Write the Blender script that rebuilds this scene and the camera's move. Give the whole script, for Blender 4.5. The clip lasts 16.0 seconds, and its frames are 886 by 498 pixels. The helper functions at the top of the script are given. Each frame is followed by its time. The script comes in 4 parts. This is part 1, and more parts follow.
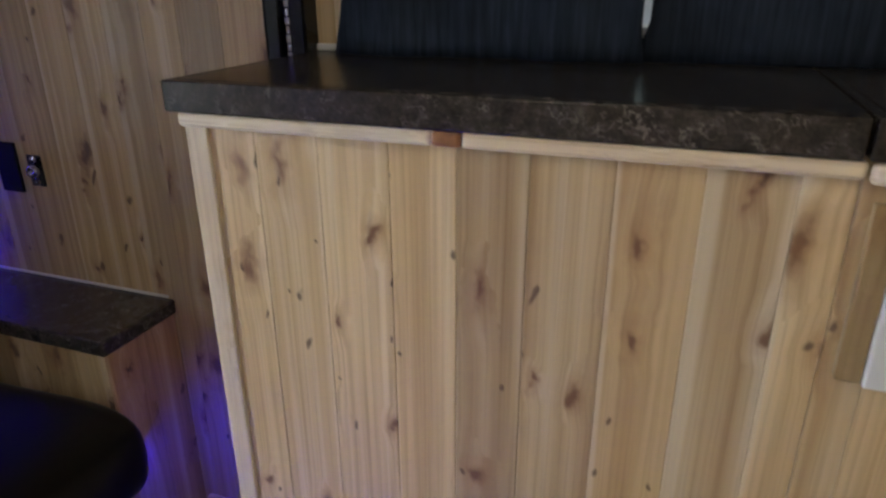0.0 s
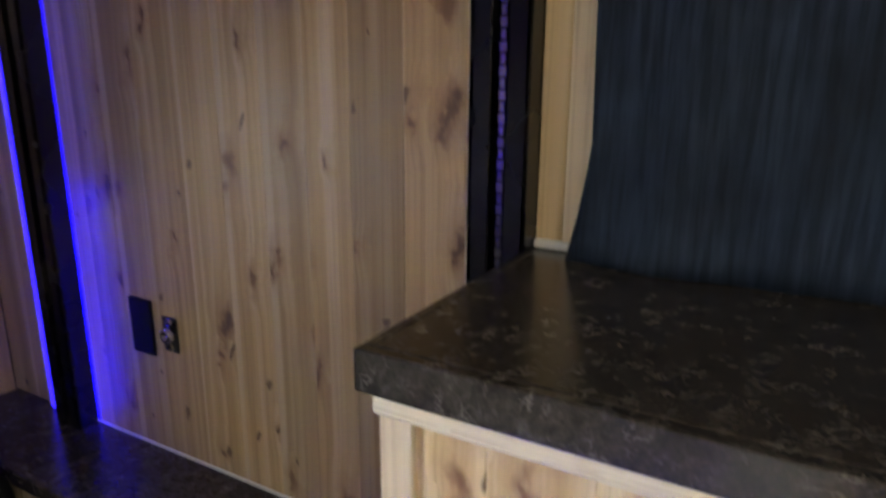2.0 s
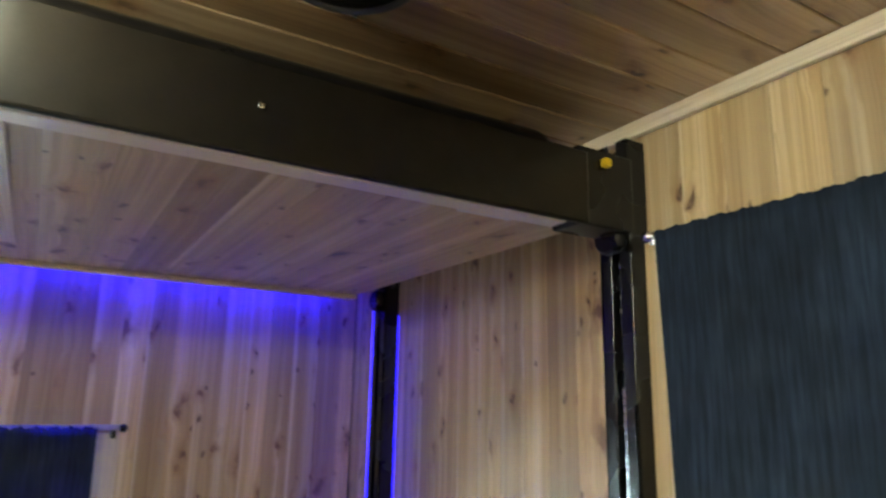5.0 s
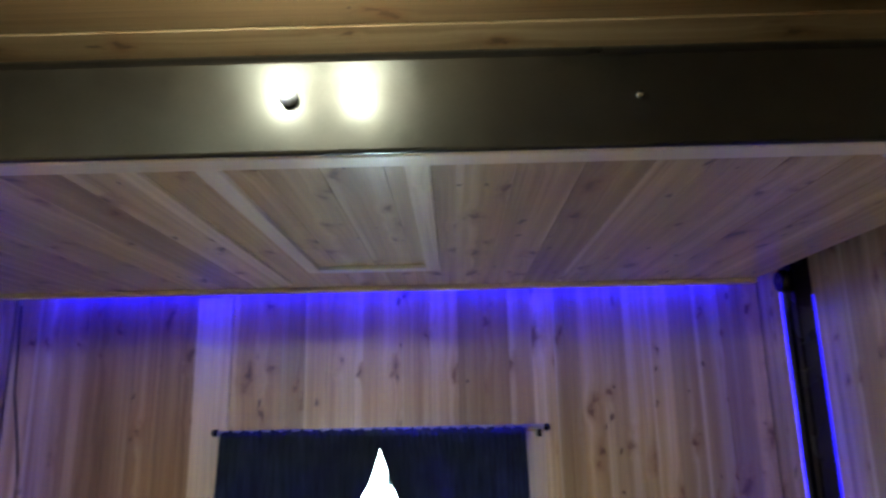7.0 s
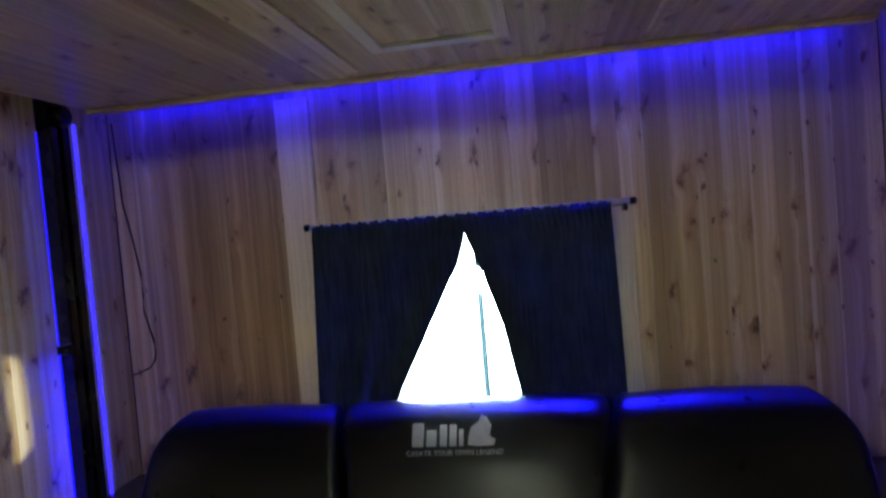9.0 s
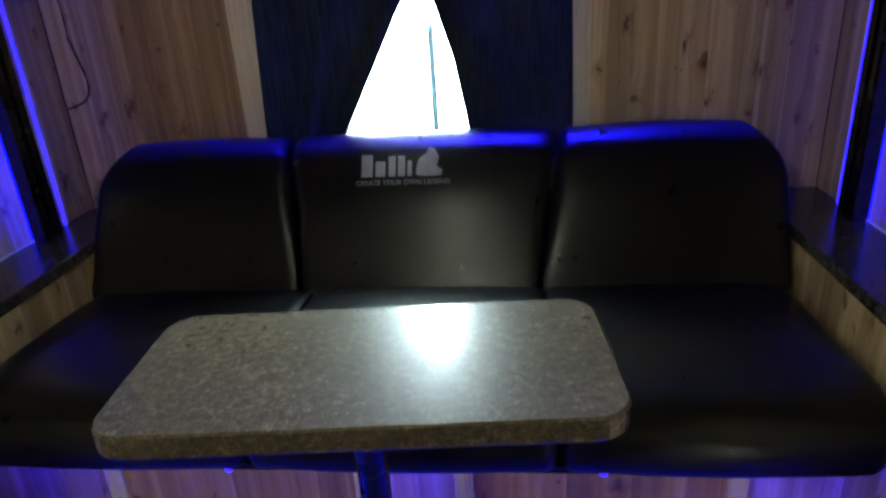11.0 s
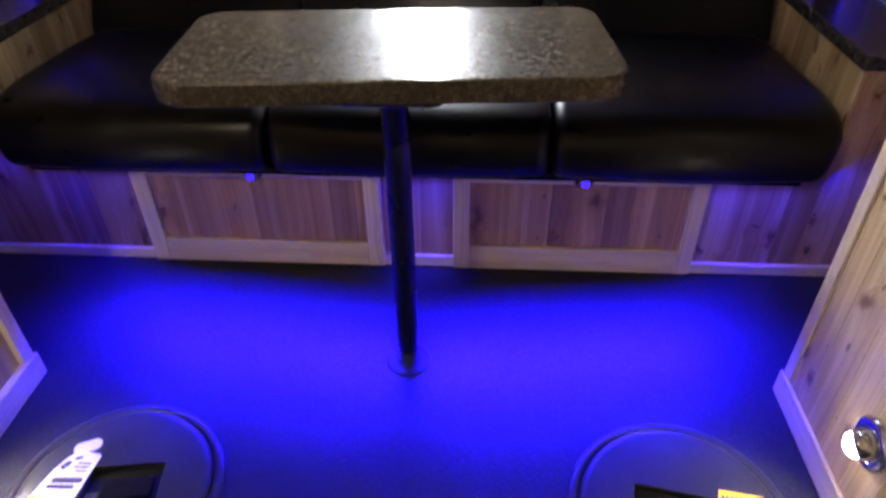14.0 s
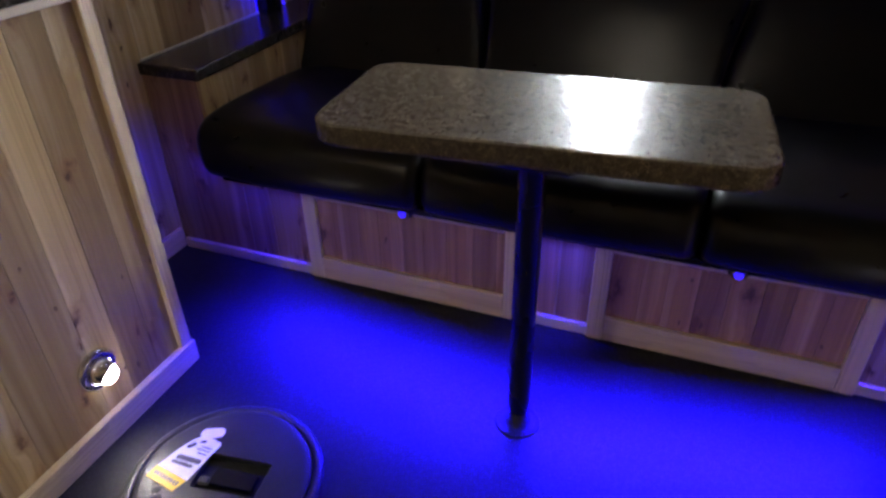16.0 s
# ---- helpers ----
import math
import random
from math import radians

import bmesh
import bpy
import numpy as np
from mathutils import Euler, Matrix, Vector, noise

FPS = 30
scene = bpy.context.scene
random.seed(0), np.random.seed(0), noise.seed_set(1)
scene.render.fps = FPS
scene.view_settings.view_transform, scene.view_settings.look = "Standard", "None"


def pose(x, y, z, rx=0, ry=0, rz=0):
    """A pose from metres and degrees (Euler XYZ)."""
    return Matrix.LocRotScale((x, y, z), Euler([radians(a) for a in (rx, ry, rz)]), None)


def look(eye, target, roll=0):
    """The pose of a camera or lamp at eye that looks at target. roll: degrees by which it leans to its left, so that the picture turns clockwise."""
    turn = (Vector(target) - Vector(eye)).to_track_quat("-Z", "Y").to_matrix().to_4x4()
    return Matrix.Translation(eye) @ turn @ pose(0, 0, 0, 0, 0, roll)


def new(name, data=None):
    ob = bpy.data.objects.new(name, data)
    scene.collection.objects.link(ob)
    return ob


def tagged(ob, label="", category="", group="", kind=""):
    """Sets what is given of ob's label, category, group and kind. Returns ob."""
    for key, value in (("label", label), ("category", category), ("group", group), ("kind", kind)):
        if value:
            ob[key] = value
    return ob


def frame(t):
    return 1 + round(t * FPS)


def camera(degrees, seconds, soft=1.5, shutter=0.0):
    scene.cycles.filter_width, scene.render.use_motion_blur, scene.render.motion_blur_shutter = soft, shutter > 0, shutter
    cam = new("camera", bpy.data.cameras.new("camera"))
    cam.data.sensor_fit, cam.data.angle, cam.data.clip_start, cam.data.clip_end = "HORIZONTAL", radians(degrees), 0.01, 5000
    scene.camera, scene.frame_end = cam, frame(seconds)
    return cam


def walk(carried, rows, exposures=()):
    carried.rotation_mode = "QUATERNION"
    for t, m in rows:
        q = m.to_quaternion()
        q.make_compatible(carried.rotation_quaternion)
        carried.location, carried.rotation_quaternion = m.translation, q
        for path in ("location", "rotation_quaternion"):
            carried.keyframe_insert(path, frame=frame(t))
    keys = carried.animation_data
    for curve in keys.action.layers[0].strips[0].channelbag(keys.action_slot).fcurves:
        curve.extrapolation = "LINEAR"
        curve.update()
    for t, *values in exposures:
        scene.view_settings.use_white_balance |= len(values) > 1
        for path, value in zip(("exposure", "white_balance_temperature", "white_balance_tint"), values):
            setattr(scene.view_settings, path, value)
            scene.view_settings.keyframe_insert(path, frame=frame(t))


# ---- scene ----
cam = camera(67.3, 16.0, soft=2.4, shutter=0.4)
PATH = [
    (0, (0.173, -1.779, 1.152), (1.914, -1.143, 0.401), -0.3),
    (0.5, (0.229, -1.726, 1.176), (1.964, -1.052, 0.444), 1.4),
    (1, (0.387, -1.67, 1.174), (2.072, -0.831, 0.499), 0.7),
    (1.5, (0.431, -1.561, 1.171), (2.125, -0.716, 0.526), 2.9),
    (2, (0.412, -1.509, 1.247), (2.091, -0.553, 0.73), 0.4),
    (2.5, (0.375, -1.599, 1.267), (1.997, -0.469, 0.963), -0.2),
    (3, (0.347, -1.703, 1.293), (1.886, -0.438, 1.121), -0.3),
    (3.2, (0.315, -1.75, 1.303), (1.817, -0.433, 1.209), -0.6),
    (5.3, (0.248, -2.019, 1.384), (1.089, -0.275, 1.883), 0.5),
    (5.5, (0.249, -2.023, 1.382), (0.966, -0.231, 1.906), -0.2),
    (6, (0.236, -2.023, 1.38), (0.681, -0.137, 1.877), -0.5),
    (6.5, (0.228, -2.009, 1.372), (0.442, -0.077, 1.841), -0.9),
    (7, (0.212, -1.995, 1.368), (0.183, -0.047, 1.82), -1.1),
    (7.5, (0.216, -1.984, 1.36), (-0.034, -0.048, 1.794), -2.1),
    (8, (0.215, -1.956, 1.353), (-0.052, 0.001, 1.664), -4.1),
    (8.5, (0.229, -1.95, 1.312), (-0.072, 0.024, 1.428), -4.5),
    (9, (0.238, -1.937, 1.281), (-0.085, 0.035, 1.202), -4.8),
    (9.5, (0.236, -1.935, 1.262), (-0.073, 0.025, 1.016), -5.1),
    (10, (0.261, -1.925, 1.203), (0.022, 0.015, 0.783), -4.6),
    (10.2, (0.27, -1.928, 1.201), (0.038, -0.005, 0.701), -4.2),
    (12.3, (0.167, -2.056, 1.134), (-0.034, -0.352, 0.105), -4.1),
    (12.5, (0.172, -2.078, 1.122), (-0.027, -0.386, 0.075), -4.1),
    (13, (0.167, -2.122, 1.121), (0.008, -0.424, 0.076), -3.0),
    (13.5, (0.171, -2.165, 1.094), (0.042, -0.496, -0.001), -2.0),
    (14, (0.168, -2.189, 1.062), (0.063, -0.6, -0.148), -0.7),
    (14.5, (0.219, -2.211, 1.037), (0.053, -0.731, -0.298), 0.2),
    (15, (0.233, -2.221, 1.051), (-0.089, -0.796, -0.315), -1.0),
    (15.5, (0.247, -2.225, 1.064), (-0.303, -0.733, -0.149), -2.3),
    (16, (0.255, -2.164, 1.081), (-0.372, -0.608, -0.009), -1.3),
]
walk(cam, [(t, look(eye, aim, roll)) for t, eye, aim, roll in PATH],
     exposures=[(0, -0.8, 6150, 7), (1.5, -0.85, 6200, 6), (2.0, -0.1, 6100, 3), (2.5, 0.15, 6050, 0), (3.2, 0.65, 5950, -5), (5.5, 0.85, 5950, -12), (7.5, 0.32, 5850, -15), (8.5, -0.03, 5850, -16),
                (9.5, -0.15, 5800, -17), (10.2, -0.3, 5750, -18), (12.5, -0.05, 6450, 9), (14, -0.4, 6550, 14), (15, -0.85, 6650, 16), (16, -0.95, 6500, 11)])

# ---- world, sun and lamps ----
world = bpy.data.worlds.new("winter_sky")
scene.world = world
world.use_nodes = True
wn = world.node_tree.nodes
sky = wn.new("ShaderNodeTexSky")
sky.sky_type, sky.sun_disc = "NISHITA", False
SUN_FROM = Vector((2.225, -1.965, 0.38)).normalized()
sky.sun_elevation = math.asin(SUN_FROM.z)
sky.sun_rotation = math.atan2(SUN_FROM.x, SUN_FROM.y)
world.node_tree.links.new(sky.outputs[0], wn["Background"].inputs[0])
wn["Background"].inputs[1].default_value = 0.12

sun = new("sun", bpy.data.lights.new("sun", "SUN"))
sun.data.energy, sun.data.angle, sun.data.color = 5.0, radians(0.5), (1.0, 0.91, 0.76)
sun.matrix_world = look(SUN_FROM * 20, (0, 0, 0))

BLUE = (0.012, 0.004, 1.0)
WARM = (1.0, 0.925, 0.77)


def lamp(name, kind, m, energy, color, **settings):
    data = bpy.data.lights.new(name, kind)
    data.energy, data.color = energy, color
    for key, value in settings.items():
        if key == "radius":
            data.shadow_soft_size = value
        elif key == "spread":
            data.spread = radians(value)
        elif key == "cone":
            data.spot_size = radians(value)
        elif key == "blend":
            data.spot_blend = value
        elif key == "size":
            data.shape, data.size, data.size_y = "RECTANGLE", value[0], value[1]
    ob = new(name, data)
    ob.matrix_world = m
    return ob


# ceiling double dome light, out of view above the walk
for x in (-0.040, 0.075):
    lamp("dome_lamp", "POINT", pose(x, -1.464, 1.822), 4.2, WARM, radius=0.014)
# fill lamp added behind the walk, unseen, to brighten cabinet fronts and walls
lamp("rear_fill", "POINT", pose(-0.62, -2.85, 1.80), 30.0, WARM, radius=0.05)
# blue LED strips: above the gap behind the bed, in the two corners, under the seat edge
lamp("strip_lamp_bed", "AREA", look((0, -0.085, 1.712), (0, 0.0, 1.665)), 4.5, BLUE, size=(2.1, 0.012))
lamp("strip_lamp_edge", "AREA", look((0, -0.086, 1.664), (0, -0.103, 1.0)), 8.0, BLUE, size=(1.9, 0.01), spread=9)
for s in (-1, 1):
    lamp("strip_lamp_corner", "AREA", look((s * 1.098, -0.172, 1.10), (s * 1.12, -0.05, 1.10)), 0.22, BLUE, size=(0.008, 1.05))
    lamp("strip_lamp_rail", "AREA", look((s * 1.084, -0.312, 1.08), (s * 1.125, -0.330, 1.08)), 0.22, BLUE, size=(0.006, 1.04))
    lamp("strip_lamp_foot", "AREA", look((s * 1.084, -0.312, 0.80), (s * 1.125, -0.330, 0.80)), 0.45, BLUE, size=(0.006, 0.48))
    # blue fill added at the seat ends for the low side walls, no strip known
    lamp("blue_fill_end", "AREA", look((s * 0.93, -0.905, 0.300), (s * 1.12, -1.06, 0.10)), 1.0, BLUE, size=(0.10, 0.010))
for x0, x1 in ((-0.90, -0.67), (-0.06, 0.10), (0.70, 0.90)):
    lamp("seat_strip", "AREA", look(((x0 + x1) / 2, -0.8745, 0.303), ((x0 + x1) / 2, -0.8735, 0.0)), 0.8, BLUE, size=(x1 - x0, 0.006), spread=45)
# blue courtesy lamps under the seat
for x in (-0.357, 0.388):
    lamp("seat_lamp", "AREA", look((x, -0.950, 0.300), (x * 1.05, -1.14, 0.0)), 42.0, BLUE, size=(0.72, 0.012), spread=80)
# daylight in the opening of the back window
lamp("window_light", "AREA", look((-0.06, 0.088, 0.98), (-0.02, -1.13, 0.56)), 56.0, (0.90, 0.96, 1.0), size=(0.44, 0.58), spread=92)
# white courtesy lamps low on the cabinets
lamp("puck_lamp", "SPOT", look((-0.722, -1.503, 0.165), (-0.53, -1.56, 0)), 7.5, WARM, cone=120, blend=0.7, radius=0.012)
lamp("puck_lamp", "SPOT", look((0.738, -1.51, 0.2), (0.60, -1.56, 0)), 5.0, WARM, cone=120, blend=0.7, radius=0.012)


# ---- materials ----
def material(name):
    m = bpy.data.materials.new(name)
    m.use_nodes = True
    return m, m.node_tree.nodes, m.node_tree.links, m.node_tree.nodes["Principled BSDF"]


def math_node(n, l, op, a, b=None, clamp=False):
    node = n.new("ShaderNodeMath")
    node.operation, node.use_clamp = op, clamp
    for k, v in enumerate((a, b)):
        if v is None:
            continue
        if hasattr(v, "links"):
            l.new(v, node.inputs[k])
        else:
            node.inputs[k].default_value = v
    return node.outputs[0]


def ramp(n, l, fac, stops):
    node = n.new("ShaderNodeValToRGB")
    el = node.color_ramp.elements
    while len(el) < len(stops):
        el.new(0.5)
    for e, (p, c) in zip(el, stops):
        e.position, e.color = p, (*c, 1)
    l.new(fac, node.inputs[0])
    return node.outputs[0]


def mix(n, l, fac, a, b, kind="MIX"):
    node = n.new("ShaderNodeMix")
    node.data_type, node.blend_type = "RGBA", kind
    for k, v in ((0, fac), (6, a), (7, b)):
        if hasattr(v, "links"):
            l.new(v, node.inputs[k])
        else:
            node.inputs[k].default_value = v if k == 0 else (*v, 1)
    return node.outputs[2]


def noise_tex(n, l, vec, scale, detail=3.0, rough=0.55):
    node = n.new("ShaderNodeTexNoise")
    node.inputs["Scale"].default_value, node.inputs["Detail"].default_value = scale, detail
    node.inputs["Roughness"].default_value = rough
    l.new(vec, node.inputs["Vector"])
    return node.outputs[0]


def bump(n, l, bsdf, height, strength, distance=0.002):
    node = n.new("ShaderNodeBump")
    node.inputs["Strength"].default_value, node.inputs["Distance"].default_value = strength, distance
    l.new(height, node.inputs["Height"])
    l.new(node.outputs[0], bsdf.inputs["Normal"])


def wood(name, dark, light, sap, along="z", islands=False, gloss=0.42, knots=True, vary=0.28, coat=0.25, dense=1.0, core_color=(0.050, 0.022, 0.012), bare=0.30):
    """Knotty softwood; the grain runs along the given axis of the board's own space."""
    m, n, l, p = material(name)
    tc = n.new("ShaderNodeTexCoord")
    if islands:
        rnd = n.new("ShaderNodeNewGeometry").outputs["Random Per Island"]
    else:
        rnd = n.new("ShaderNodeObjectInfo").outputs["Random"]
    sep = n.new("ShaderNodeSeparateXYZ")
    l.new(tc.outputs["Object"], sep.inputs[0])
    ax = {"x": 0, "y": 1, "z": 2}[along]
    others = [k for k in range(3) if k != ax]
    u = math_node(n, l, "ADD", sep.outputs[others[0]], math_node(n, l, "MULTIPLY", rnd, 17.3))
    v = math_node(n, l, "ADD", sep.outputs[others[1]], math_node(n, l, "MULTIPLY", rnd, 31.7))
    w = math_node(n, l, "ADD", sep.outputs[ax], math_node(n, l, "MULTIPLY", rnd, 53.1))

    def coords(su, sv, sw):
        c = n.new("ShaderNodeCombineXYZ")
        for k, (s, f) in enumerate(((u, su), (v, sv), (w, sw))):
            l.new(math_node(n, l, "MULTIPLY", s, f), c.inputs[k])
        return c.outputs[0]

    # knots: large ones that some cells carry, and small pin knots between them
    def cells(fu, fw, shift):
        vor = n.new("ShaderNodeTexVoronoi")
        vor.voronoi_dimensions = "2D"
        flat = n.new("ShaderNodeCombineXYZ")
        wob = math_node(n, l, "MULTIPLY", math_node(n, l, "SUBTRACT", noise_tex(n, l, coords(22, 22, 16), 1.0, 3.0), 0.5), 0.75)
        across = math_node(n, l, "ADD", math_node(n, l, "ADD", u, math_node(n, l, "MULTIPLY", v, 0.3)), shift)
        l.new(math_node(n, l, "ADD", math_node(n, l, "MULTIPLY", across, fu), wob), flat.inputs[0])
        l.new(math_node(n, l, "ADD", math_node(n, l, "MULTIPLY", w, fw), wob), flat.inputs[1])
        l.new(flat.outputs[0], vor.inputs["Vector"])
        vor.inputs["Scale"].default_value = 1.0
        t = n.new("ShaderNodeSeparateColor")
        l.new(vor.outputs["Color"], t.inputs[0])
        return vor.outputs["Distance"], t.outputs[0], t.outputs[1]

    dist, size, kind = cells(9.5 * dense, 5.2 * dense, 0.0)
    near = math_node(n, l, "MULTIPLY", dist, math_node(n, l, "ADD", 0.70, math_node(n, l, "MULTIPLY", size, 1.3)))
    near = math_node(n, l, "ADD", near, math_node(n, l, "MULTIPLY", math_node(n, l, "LESS_THAN", kind, bare), 0.5))
    ragged = math_node(n, l, "ADD", near, math_node(n, l, "MULTIPLY", math_node(n, l, "SUBTRACT", noise_tex(n, l, coords(110, 110, 55), 1.0, 2.0), 0.5), 0.12))
    pin, psize, pkind = cells(17.0 * dense, 9.0 * dense, 3.7)
    pin = math_node(n, l, "ADD", math_node(n, l, "MULTIPLY", pin, math_node(n, l, "ADD", 0.8, psize)), math_node(n, l, "MULTIPLY", math_node(n, l, "LESS_THAN", pkind, 0.86), 0.6))
    # grain bends round the knots
    pull = math_node(n, l, "MULTIPLY", math_node(n, l, "SUBTRACT", 0.55, near, True), 0.5)
    fine_at = n.new("ShaderNodeVectorMath")
    fine_at.operation = "ADD"
    l.new(coords(210, 210, 2.4), fine_at.inputs[0])
    pv = n.new("ShaderNodeCombineXYZ")
    l.new(math_node(n, l, "MULTIPLY", pull, 6.0), pv.inputs[0])
    l.new(pv.outputs[0], fine_at.inputs[1])
    fine = noise_tex(n, l, fine_at.outputs[0], 1.0, 4.0, 0.6)
    broad_at = n.new("ShaderNodeVectorMath")
    broad_at.operation = "ADD"
    l.new(coords(34, 34, 0.7), broad_at.inputs[0])
    pv2 = n.new("ShaderNodeCombineXYZ")
    l.new(math_node(n, l, "MULTIPLY", pull, 2.0), pv2.inputs[0])
    l.new(pv2.outputs[0], broad_at.inputs[1])
    broad = noise_tex(n, l, broad_at.outputs[0], 1.0, 2.0)
    col = ramp(n, l, broad, [(0.30, dark), (0.52, light), (0.70, sap)])
    grain = ramp(n, l, fine, [(0.30, (0.62, 0.53, 0.44)), (0.52, (1, 1, 1)), (0.8, (1.10, 1.08, 1.05))])
    col = mix(n, l, 0.6, col, grain, "MULTIPLY")
    blot = noise_tex(n, l, coords(5, 5, 1.6), 1.0, 2.0)
    col = mix(n, l, 0.5, col, ramp(n, l, blot, [(0.3, (0.8, 0.74, 0.68)), (0.65, (1.05, 1.03, 1.0))]), "MULTIPLY")
    tone = ramp(n, l, rnd, [(0.0, (1 - vary, 1 - vary * 1.15, 1 - vary * 1.3)), (0.35, (1, 1, 1)), (0.62, (1.0, 0.95, 0.86)), (1.0, (1.14, 1.12, 1.08))])
    col = mix(n, l, 1.0, col, tone, "MULTIPLY")
    # pale sapwood of uneven width along one edge of some boards
    if not islands:
        edge_w = math_node(n, l, "MULTIPLY", math_node(n, l, "SUBTRACT", math_node(n, l, "FRACT", math_node(n, l, "MULTIPLY", rnd, 7.7)), 0.62), 0.055)
        uneven = math_node(n, l, "MULTIPLY", math_node(n, l, "SUBTRACT", noise_tex(n, l, coords(60, 60, 3.0), 1.0, 3.0), 0.5), 0.012)
        edge_d = math_node(n, l, "SUBTRACT", math_node(n, l, "ADD", edge_w, uneven), sep.outputs[others[0]])
        pale = math_node(n, l, "MULTIPLY", math_node(n, l, "MULTIPLY", edge_d, 260.0, True), math_node(n, l, "GREATER_THAN", edge_w, 0.0))
        col = mix(n, l, math_node(n, l, "MULTIPLY", pale, 0.55), col, sap)
    if knots:
        ringed = ramp(n, l, ragged, [(0.10, (1, 1, 1)), (0.34, (0, 0, 0))])
        col = mix(n, l, math_node(n, l, "MULTIPLY", ringed, 0.42), col, (0.27, 0.13, 0.055))
        halo = ramp(n, l, ragged, [(0.06, (1, 1, 1)), (0.17, (0, 0, 0))])
        col = mix(n, l, math_node(n, l, "MULTIPLY", halo, 0.70), col, (0.19, 0.085, 0.040))
        core = ramp(n, l, ragged, [(0.035, (1, 1, 1)), (0.095, (0, 0, 0))])
        col = mix(n, l, math_node(n, l, "MULTIPLY", core, math_node(n, l, "MULTIPLY", kind, 0.85)), col, core_color)
        dots = ramp(n, l, pin, [(0.05, (1, 1, 1)), (0.13, (0, 0, 0))])
        col = mix(n, l, math_node(n, l, "MULTIPLY", dots, 0.8), col, (0.075, 0.032, 0.018))
    l.new(col, p.inputs["Base Color"])
    p.inputs["Roughness"].default_value = gloss
    p.inputs["Coat Weight"].default_value, p.inputs["Coat Roughness"].default_value = coat, 0.3
    bump(n, l, p, fine, 0.25, 0.001)
    return m


DARKW, LIGHTW, SAPW = (0.415, 0.292, 0.148), (0.556, 0.426, 0.238), (0.68, 0.572, 0.39)
M_PINE = wood("knotty_pine_board", DARKW, LIGHTW, SAPW, vary=0.38, dense=1.1)
M_CEDAR = wood("reddish_cedar_board", (0.30, 0.165, 0.088), (0.43, 0.265, 0.150), (0.56, 0.395, 0.26), vary=0.34)
M_CABINET = wood("pale_knotty_cabinet_board", (0.47, 0.325, 0.17), (0.63, 0.485, 0.29), (0.76, 0.65, 0.47), vary=0.20, dense=1.6, core_color=(0.13, 0.045, 0.018), bare=0.58)
# redder, darker pine; the back wall's dimmer left is put into the colour
M_AMBER = wood("brown_dimmed_pine_board", (0.35, 0.225, 0.115), (0.475, 0.335, 0.185), (0.60, 0.465, 0.30), vary=0.3)
M_RUSSET = wood("russet_dimmed_pine_board", (0.25, 0.145, 0.075), (0.36, 0.225, 0.12), (0.50, 0.35, 0.21), vary=0.26)
M_PINE_X = wood("knotty_pine_ceiling", (0.31, 0.20, 0.105), (0.43, 0.30, 0.17), (0.55, 0.42, 0.27), along="x", islands=True, gloss=0.28, coat=0.5)
M_TRIM = wood("clear_pine_trim", (0.69, 0.57, 0.42), (0.76, 0.66, 0.51), (0.81, 0.73, 0.60), knots=False, vary=0.1)
M_TRIM_X = wood("clear_pine_trim_cross", (0.69, 0.57, 0.42), (0.76, 0.66, 0.51), (0.81, 0.73, 0.60), along="x", knots=False, vary=0.1)
M_TRIM_Y = wood("clear_pine_trim_deep", (0.69, 0.57, 0.42), (0.76, 0.66, 0.51), (0.81, 0.73, 0.60), along="y", knots=False, vary=0.1)


def plain(name, color, rough=0.5, metal=0.0, scale=40.0, amount=0.25, relief=0.1, coat=0.0, spec=0.5):
    m, n, l, p = material(name)
    tc = n.new("ShaderNodeTexCoord").outputs["Object"]
    a, b = noise_tex(n, l, tc, scale, 4.0), noise_tex(n, l, tc, scale / 9, 2.0)
    lo, hi = tuple(c * (1 - amount) for c in color), tuple(min(1, c * (1 + amount)) for c in color)
    col = mix(n, l, 0.5, ramp(n, l, a, [(0.3, lo), (0.7, hi)]), ramp(n, l, b, [(0.3, lo), (0.7, hi)]))
    l.new(col, p.inputs["Base Color"])
    l.new(math_node(n, l, "ADD", rough - 0.06, math_node(n, l, "MULTIPLY", b, 0.12)), p.inputs["Roughness"])
    p.inputs["Metallic"].default_value, p.inputs["Coat Weight"].default_value = metal, coat
    p.inputs["Specular IOR Level"].default_value = spec
    if relief:
        bump(n, l, p, a, relief, 0.001)
    return m


def glow(name, color, strength):
    m, n, l, p = material(name)
    p.inputs["Base Color"].default_value = (*color, 1)
    p.inputs["Emission Color"].default_value = (*color, 1)
    p.inputs["Emission Strength"].default_value = strength
    return m


